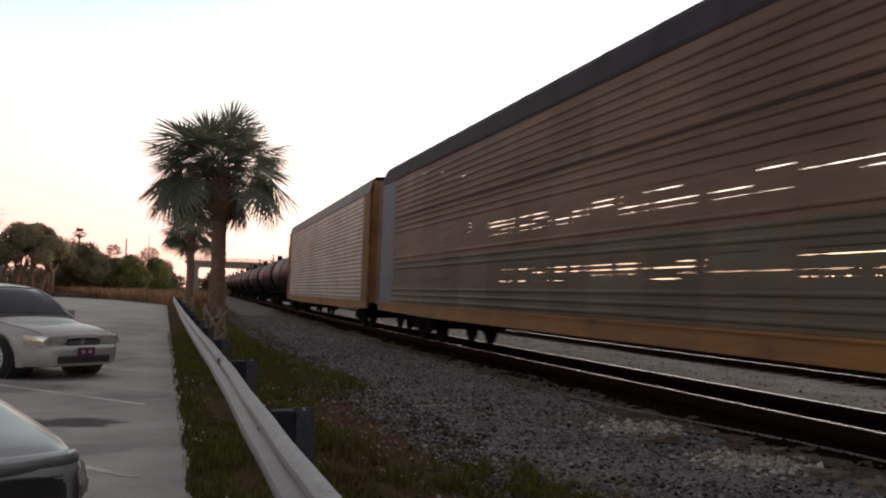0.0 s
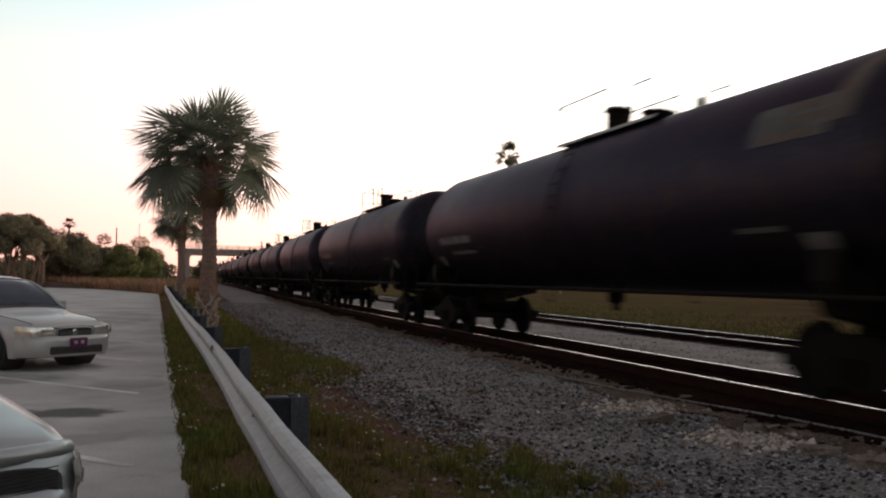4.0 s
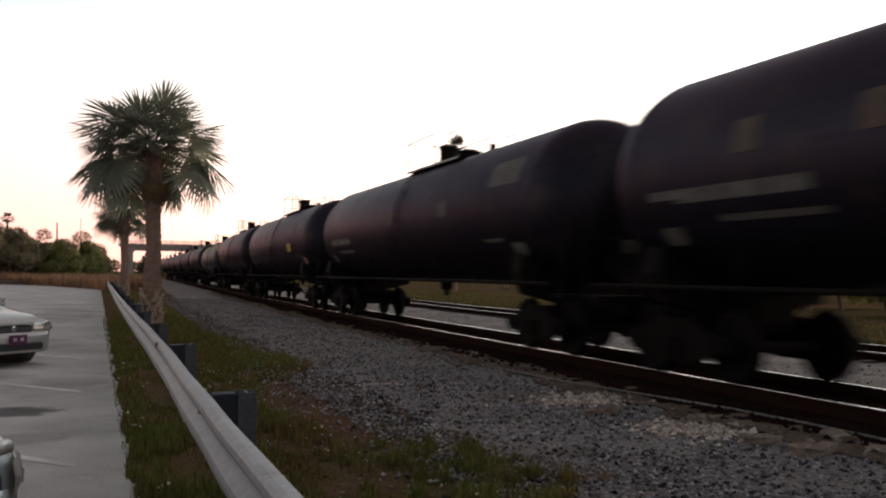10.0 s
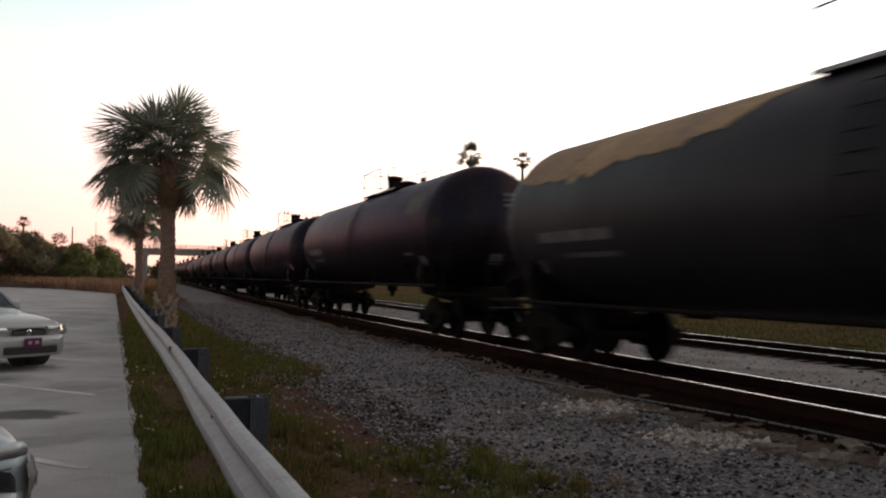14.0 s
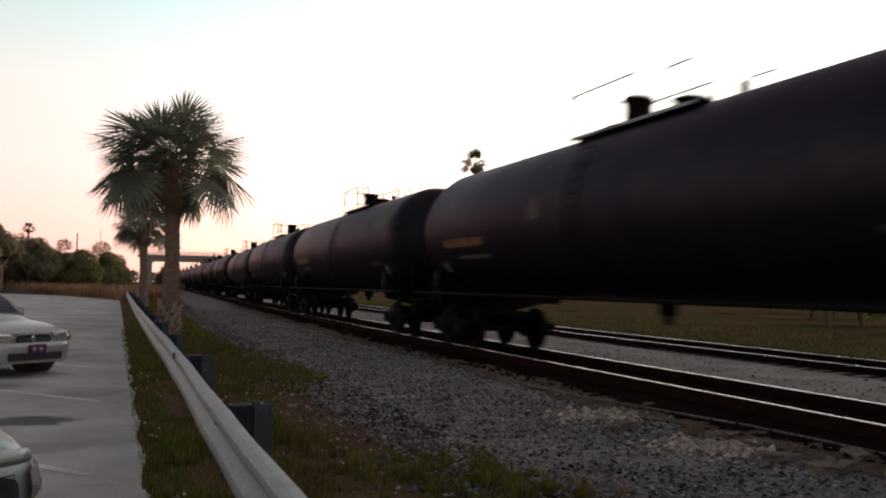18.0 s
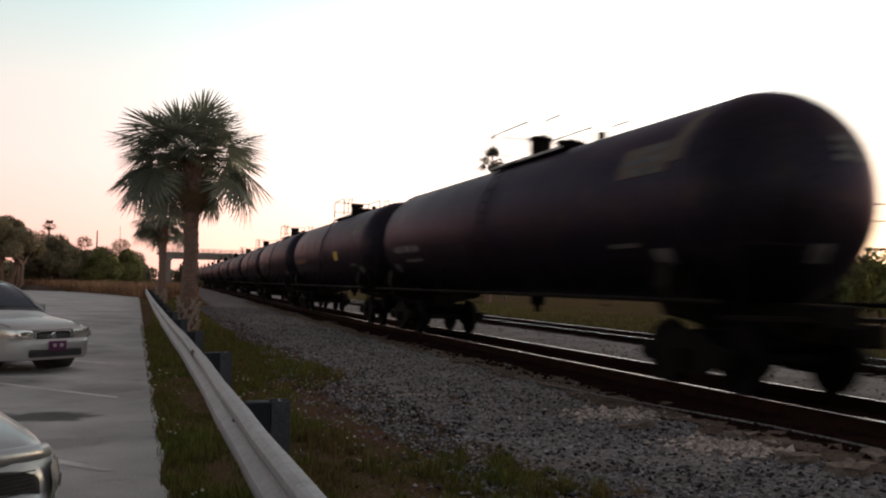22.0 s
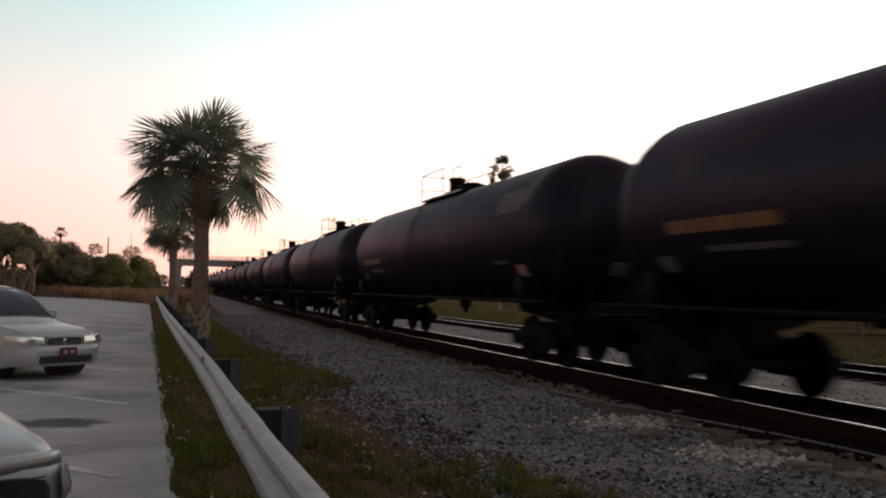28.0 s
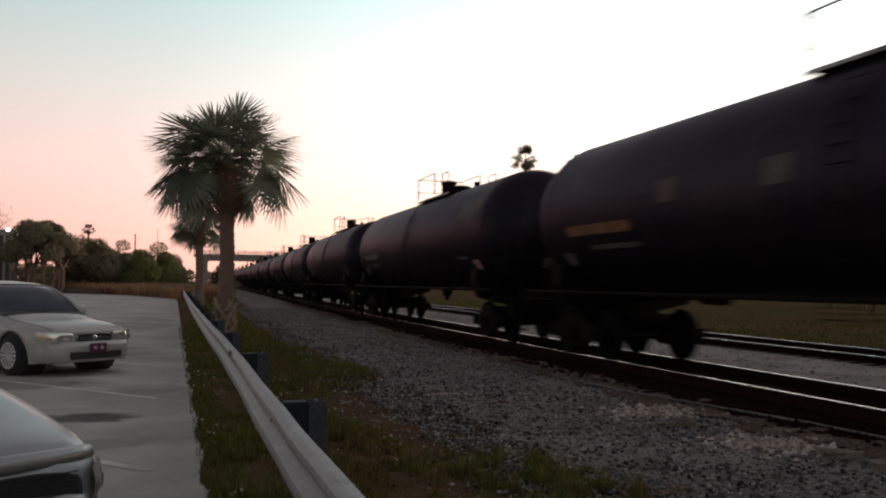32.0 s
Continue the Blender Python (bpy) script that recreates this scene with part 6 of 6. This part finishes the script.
def sedan(place, paint, label, L=4.8, W=1.785, H=1.45, axle_f=0.98, axle_r=3.70, hood=0.86, nose=0.70, wheel_r=0.315, style=0):
    """A four-door saloon. Local x runs back from the nose, y to its left, z up."""
    car = new("car")
    tagged(car, label, "car", "parked cars")
    car.matrix_basis = place
    hw = W / 2
    sx = [0.0, 0.10, 0.45, 1.0, 1.42, 2.2, 3.2, 3.95, 4.3, 4.7, L]
    sw = [0.60, 0.74, 0.84, 0.87, 0.885, 0.8925, 0.8925, 0.88, 0.86, 0.80, 0.68]
    st = [nose - 0.06, nose, nose + 0.08, hood - 0.02, hood + 0.06, hood + 0.07, hood + 0.08, hood + 0.10, hood + 0.10, hood + 0.06, hood - 0.05]
    arch = wheel_r + 0.055
    stations = np.concatenate([np.linspace(0, 0.45, 10), np.linspace(0.5, L - 0.3, 86), np.linspace(L - 0.25, L, 6)])

    def low(x):
        z = 0.20 if 0.25 < x < L - 0.3 else 0.24
        for a in (axle_f, axle_r):
            d = abs(x - a)
            if d < arch:
                z = max(z, wheel_r + math.sqrt(arch * arch - d * d))
        return z
    rings = []
    for x in stations:
        w = smooth_curve(sx, sw, x) * (W / 1.785)
        t = smooth_curve(sx, st, x)
        lo = low(x)
        mid = max(lo + 0.01, 0.5)
        nose_in = 0.06 * max(0, 1 - x / 0.25)
        half = [(w * 0.965, lo), (w * 0.99, lo + (mid - lo) * 0.5), (w, mid), (w * 0.995, mid + (t - mid) * 0.45), (w * 0.965, t - 0.075), (w * 0.91, t - 0.025),
                (w * 0.78, t + 0.008), (w * 0.5, t + 0.028), (w * 0.2, t + 0.036)]
        ring = [(x + nose_in * (0.3 if k > 4 else 0), -a, b) for k, (a, b) in enumerate(half)] + [(x + nose_in * (0.3 if k > 4 else 0), a, b) for k, (a, b) in reversed(list(enumerate(half)))]
        rings.append(ring)
    bm = bmesh.new()
    vr = loft(bm, rings)
    bm.faces.new(vr[0][::-1])
    bm.faces.new(vr[-1])
    part("body", bm, paint, car, smooth=True)
    bm = bmesh.new()
    box(bm, 0.25, L - 0.25, -hw * 0.86, hw * 0.86, 0.19, 0.5)
    part("underbody", bm, M_BLACKTRIM, car)
    for a in (axle_f, axle_r):
        for s in (-1, 1):
            bm = bmesh.new()
            tube(bm, (a, s * hw * 0.5, wheel_r + 0.01), (a, s * hw * 0.93, wheel_r + 0.01), arch - 0.012, seg=28)
            part("wheel_well", bm, M_BLACKTRIM, car)
    # greenhouse
    gs = [1.38, 1.75, 2.15, 2.5, 2.9, 3.3, 3.65, 4.12]
    gh = [hood + 0.05, 1.16, 1.38, H - 0.015, H, H - 0.012, H - 0.10, hood + 0.115]
    gw = [0.74, 0.70, 0.60, 0.575, 0.575, 0.575, 0.60, 0.72]
    grings = []
    gxs = np.linspace(gs[0], gs[-1], 30)
    for x in gxs:
        zt = smooth_curve(gs, gh, x)
        wt = smooth_curve(gs, gw, x)
        zb = hood + 0.035
        wb = 0.80
        f = min(1, max(0, (zt - zb) / (H - zb)))
        w_here = wb + (wt - wb) * f
        half = [(wb, zb), (wb + (w_here - wb) * 0.5, zb + (zt - zb) * 0.5), (w_here, zb + (zt - zb) * 0.93), (w_here * 0.9, zt - 0.008), (w_here * 0.5, zt + 0.01 * f), (0.0, zt + 0.014 * f)]
        half = [(a * W / 1.785, b) for a, b in half]
        grings.append([(x, -a, b) for a, b in half] + [(x, a, b) for a, b in reversed(half[:-1])])
    bm = bmesh.new()
    loft(bm, grings)
    part("window_glass", bm, M_CARGLASS, car, "dark window glass with the sky's reflected blue in its colour", smooth=True)
    bm = bmesh.new()             # roof skin
    rr = [[(p[0], p[1], p[2] + 0.012) for p in ring[2:9]] for ring, x in zip(grings, gxs) if 2.16 <= x <= 3.55]
    loft(bm, rr)
    part("roof", bm, paint, car, smooth=True)
    for s in (-1, 1):
        idx = [0, 1, 2] if s < 0 else [10, 9, 8]
        bm = bmesh.new()         # screen pillar, door pillar, rear pillar
        def rail_pts(x0, x1, n=9):
            out = []
            for i in range(n):
                x = x0 + (x1 - x0) * i / (n - 1)
                k = int(np.argmin(abs(gxs - x)))
                out.append(Vector(grings[k][idx[2]]) + Vector((0, s * 0.006, 0.004)))
            return out
        pipe(bm, rail_pts(1.42, 4.05, 22), 0.028, 6)
        part("roof_rail", bm, paint, car)
        for xp in (2.55, 3.45):
            k = int(np.argmin(abs(gxs - xp)))
            bm = bmesh.new()
            pipe(bm, [Vector(grings[k][j]) + Vector((0, s * 0.004, 0)) for j in idx], 0.035 if xp < 3 else 0.06, 6)
            part("pillar", bm, M_BLACKTRIM if xp < 3 else paint, car)
        bm = bmesh.new()
        box(bm, 1.62, 1.80, min(s * hw * 0.93, s * hw * 1.14), max(s * hw * 0.93, s * hw * 1.14), 0.92, 1.06)
        bevelled(bm, 0.035, 2)
        part("mirror", bm, paint, car, smooth=True)
        bm = bmesh.new()
        for xd in (1.5, 2.58, 3.5):
            w = smooth_curve(sx, sw, xd) * (W / 1.785)
            box(bm, xd - 0.004, xd + 0.004, min(s * (w - 0.02), s * (w + 0.0015)), max(s * (w - 0.02), s * (w + 0.0015)), 0.32, 0.86)
        part("door_seam", bm, M_BLACKTRIM, car)
        for xd in (2.35, 3.3):
            w = smooth_curve(sx, sw, xd) * (W / 1.785)
            bm = bmesh.new()
            box(bm, xd - 0.09, xd + 0.09, min(s * (w - 0.02), s * (w + 0.025)), max(s * (w - 0.02), s * (w + 0.025)), 0.74, 0.775)
            bevelled(bm, 0.01, 1)
            part("door_handle", bm, paint, car)
        # lamps wrap round the corner
        bm = bmesh.new()
        lamp = []
        for i in range(9):
            y0_ = 0.36 if style == 0 else 0.665
            y = s * (y0_ + ((0.80 if style == 0 else 0.76) - y0_) * i / 8) * (W / 1.785)
            xf = float(np.interp(abs(y) * 1.785 / W, [0, 0.60, 0.74, 0.84], [0, 0.0, 0.10, 0.45])) - 0.004
            top = nose - 0.035 + 0.03 * i / 8 - (0.06 if style else 0.0)
            o = s * (0.0 if style else 0.02) * i / 8
            lamp.append([(xf - 0.022, y + o, top - 0.15 + 0.02 * i / 8), (xf - 0.03, y + o, top - 0.07), (xf - 0.008, y + o, top)])
        loft(bm, lamp)
        part("headlight", bm, M_LAMP if style == 0 else M_LAMPGREY, car, "clear glossy headlamp", smooth=True)
        bm = bmesh.new()
        am = lamp[6:]
        loft(bm, [[(x - 0.006, y + s * 0.006, z - 0.002) for x, y, z in r[:2]] for r in am])
        part("indicator", bm, M_AMBER if style == 0 else M_LAMPGREY, car, "pale amber lens" if style == 0 else "")
        for a in (axle_f, axle_r):
            bm = bmesh.new()     # tyre
            prof = [(0.0, wheel_r - 0.115), (0.02, wheel_r - 0.03), (0.05, wheel_r), (0.15, wheel_r), (0.185, wheel_r - 0.03), (0.2, wheel_r - 0.115)]
            o = s * (hw - 0.205)
            lathe(bm, [(s * p, r) for p, r in prof], 32, "y")
            bmesh.ops.translate(bm, verts=bm.verts, vec=(a, o, wheel_r))
            wh = part("tyre", bm, M_TYRE, car, smooth=True)
            bm = bmesh.new()
            face = o + s * 0.18
            for i in range(14):   # broad spokes with narrow slots between
                t = 2 * math.pi * i / 14
                d, q = Vector((math.cos(t), 0, math.sin(t))), Vector((-math.sin(t), 0, math.cos(t)))
                c = Vector((a, face, wheel_r))
                rows_ = [(0.05, 0.010, 0.032), (0.11, 0.018, 0.034), (wheel_r - 0.125, 0.030, 0.026)]
                loft(bm, [[c + d * r_ - q * w_ + Vector((0, s * o_, 0)), c + d * r_ + Vector((0, s * (o_ + 0.006), 0)), c + d * r_ + q * w_ + Vector((0, s * o_, 0))] for r_, w_, o_ in rows_])
            for r0, r1 in ((wheel_r - 0.13, wheel_r - 0.105), (0.005, 0.06)):
                n = 32
                v0 = [[bm.verts.new((a + r * math.cos(2 * math.pi * i / n), face + s * dd, wheel_r + r * math.sin(2 * math.pi * i / n))) for i in range(n)] for r, dd in ((r0, 0.030), (r1, 0.034))]
                for i in range(n):
                    bm.faces.new((v0[0][i], v0[0][(i + 1) % n], v0[1][(i + 1) % n], v0[1][i]))
            part("rim", bm, M_RIM, wh, "multi-spoke silver rim")
    # face
    gw0, gz0, gz1 = (0.30, nose - 0.165, nose - 0.05) if style == 0 else (0.60, nose - 0.32, nose - 0.075)
    gzm, gzh = (gz0 + gz1) / 2, (gz1 - gz0) / 2

    def mouth(grow, x, n=40):
        """A rounded oblong round the grille, bowed with the nose."""
        out = []
        for i in range(n):
            t = 2 * math.pi * i / n
            c, q = math.cos(t), math.sin(t)
            y = math.copysign(abs(c) ** 0.45, c) * (gw0 + grow)
            z = gzm + math.copysign(abs(q) ** 0.45, q) * (gzh + grow)
            out.append((x + 0.018 * (abs(y) / 0.6) ** 3, y, z))
        return out
    bm = bmesh.new()
    loft(bm, [mouth(0.0, 0.03), mouth(0.0, -0.03)], closed=True, cap=True)
    part("grille", bm, M_BLACKTRIM if style == 0 else M_GRILLE, car)
    rim = mouth(0.008, -0.036)
    if style == 0:
        for z in (gz0 + 0.035, gz0 + 0.065):
            bm = bmesh.new()
            box(bm, -0.038, -0.031, -gw0 + 0.03, gw0 - 0.03, z - 0.006, z + 0.006)
            part("grille_bar", bm, M_CHROME, car)
        bm = bmesh.new()
        pipe(bm, [Vector(p) for p in rim] + [Vector(rim[0])], 0.010, 6)
        part("grille_frame", bm, M_CHROME, car, "thin bright grille frame")
        bm = bmesh.new()
        lathe(bm, [(-0.046, 0.03), (-0.041, 0.045), (-0.031, 0.045)], 16, "x")
        bmesh.ops.translate(bm, verts=bm.verts, vec=(0, 0, gzm))
        part("badge", bm, M_CHROME, car, "plain round bright badge")
    else:
        for i in range(13):
            z = gz0 + 0.015 + i * (gz1 - gz0 - 0.03) / 12
            bm = bmesh.new()
            pipe(bm, [Vector((-0.033 + 0.018 * (abs(y) / 0.6) ** 3, y, z)) for y in np.linspace(-gw0 + 0.03, gw0 - 0.03, 9)], 0.0035, 4)
            part("grille_bar", bm, M_BLACKTRIM, car)
        bm = bmesh.new()
        pipe(bm, [Vector(p) for p in rim[21:40]], 0.011, 6)
        part("grille_frame", bm, M_CHROME, car, "thin bright strip under the grille")
    bm = bmesh.new()             # rounded front lip of the hood
    lip = [Vector((0.015 + 0.11 * (abs(y) / 0.7) ** 3, y, nose - 0.02 - 0.025 * (abs(y) / 0.7) ** 2)) for y in np.linspace(-0.70, 0.70, 21) * (W / 1.785)]
    pipe(bm, lip, 0.036 if style == 0 else 0.040, 12)
    part("hood_lip", bm, paint, car, smooth=True)
    for s in (-1, 1) if style == 0 else ():       # hood seams
        bm = bmesh.new()
        pipe(bm, [Vector((x, s * 0.80 * smooth_curve(sx, sw, x) * (W / 1.785), smooth_curve(sx, st, x) + 0.0075)) for x in np.linspace(0.15, 1.4, 12)], 0.004, 4)
        part("hood_seam", bm, M_BLACKTRIM, car)
    bm = bmesh.new()             # dark cowl under the windscreen, with its wipers
    loft(bm, [[(1.30, y, hood + 0.085 - 0.03 * y * y), (1.46, y, hood + 0.115 - 0.03 * y * y)] for y in np.linspace(-0.70, 0.70, 13)])
    part("cowl", bm, M_BLACKTRIM, car)
    for y0_, y1_ in ((-0.1, 0.5), (-0.6, -0.02)):
        bm = bmesh.new()
        pipe(bm, [Vector((1.40, y0_, hood + 0.12)), Vector((1.47, y1_, hood + 0.15))], 0.009, 5)
        part("wiper", bm, M_BLACKTRIM, car)
    bm = bmesh.new()             # bumper
    br_ = []
    for i in range(21):
        y = (-0.82 + 1.64 * i / 20) * (W / 1.785)
        xf = -0.09 + 0.40 * max(0.0, (abs(y) - 0.42) / 0.42) ** 2.4 if abs(y) > 0.42 else -0.09 + 0.03 * (abs(y) / 0.42) ** 2 - 0.03
        br_.append([(xf + 0.06, y, 0.22), (xf + 0.01, y, 0.26), (xf, y, 0.36), (xf - 0.005, y, 0.47), (xf + 0.02, y, 0.535), (xf + 0.10, y, nose - 0.16)])
    loft(bm, br_)
    part("bumper", bm, paint, car, smooth=True)
    bm = bmesh.new()
    box(bm, -0.13, -0.05, -0.46, 0.46, 0.265, 0.385)
    bevelled(bm, 0.02, 1)
    part("air_intake", bm, M_BLACKTRIM, car)
    bm = bmesh.new()
    box(bm, -0.15, -0.135, -0.155, 0.155, 0.355, 0.51)
    bevelled(bm, 0.006, 1)
    plate = part("number_plate", bm, M_PLATE, car, "dark plum plate with pale bars")
    bm = bmesh.new()
    box(bm, -0.156, -0.1515, -0.09, -0.03, 0.415, 0.465)
    part("bar", bm, M_PLATEBAR, plate)
    bm = bmesh.new()
    box(bm, -0.156, -0.1515, 0.03, 0.09, 0.415, 0.465)
    part("bar", bm, M_PLATEBAR, plate)
    return car


def park(nose_x, nose_y, z=0.0):
    """Nose at the given spot, pointing along HEAD."""
    back = -HEAD
    ang = math.degrees(math.atan2(back.y, back.x))
    return pose(nose_x, nose_y, z, 0, 0, ang)


sedan(park(-1.17, 15.6), M_SILVER, "silver four-door sedan with a plum front plate", style=0, axle_f=0.86)
sedan(park(-0.83, 4.08), M_SILVER2, "silver sedan with a dark mesh grille", style=1, hood=0.965, nose=0.74, W=1.83, H=1.47)


# ---------------------------------------------------------------- motion
GONE = [0.0, 19.13, 38.14, 57.04, 75.87, 94.71, 113.54, 132.38, 151.22, 170.07, 188.92, 207.78, 226.65, 245.51, 264.37, 283.22, 302.07,
        320.9, 339.71, 358.51, 377.31, 396.16, 415.04, 433.96, 452.9, 471.86, 490.83, 509.81, 528.8, 547.77, 566.74, 585.71, 604.67]


def on_track(y):
    return pose(TRACK_X + bend(y), y, RAIL_Z, 0, CANT, heading(y))


def motions():
    for car, y0 in racks + tanks:
        walk(car, [(t, on_track(y0 - g)) for t, g in enumerate(GONE)])


motions()
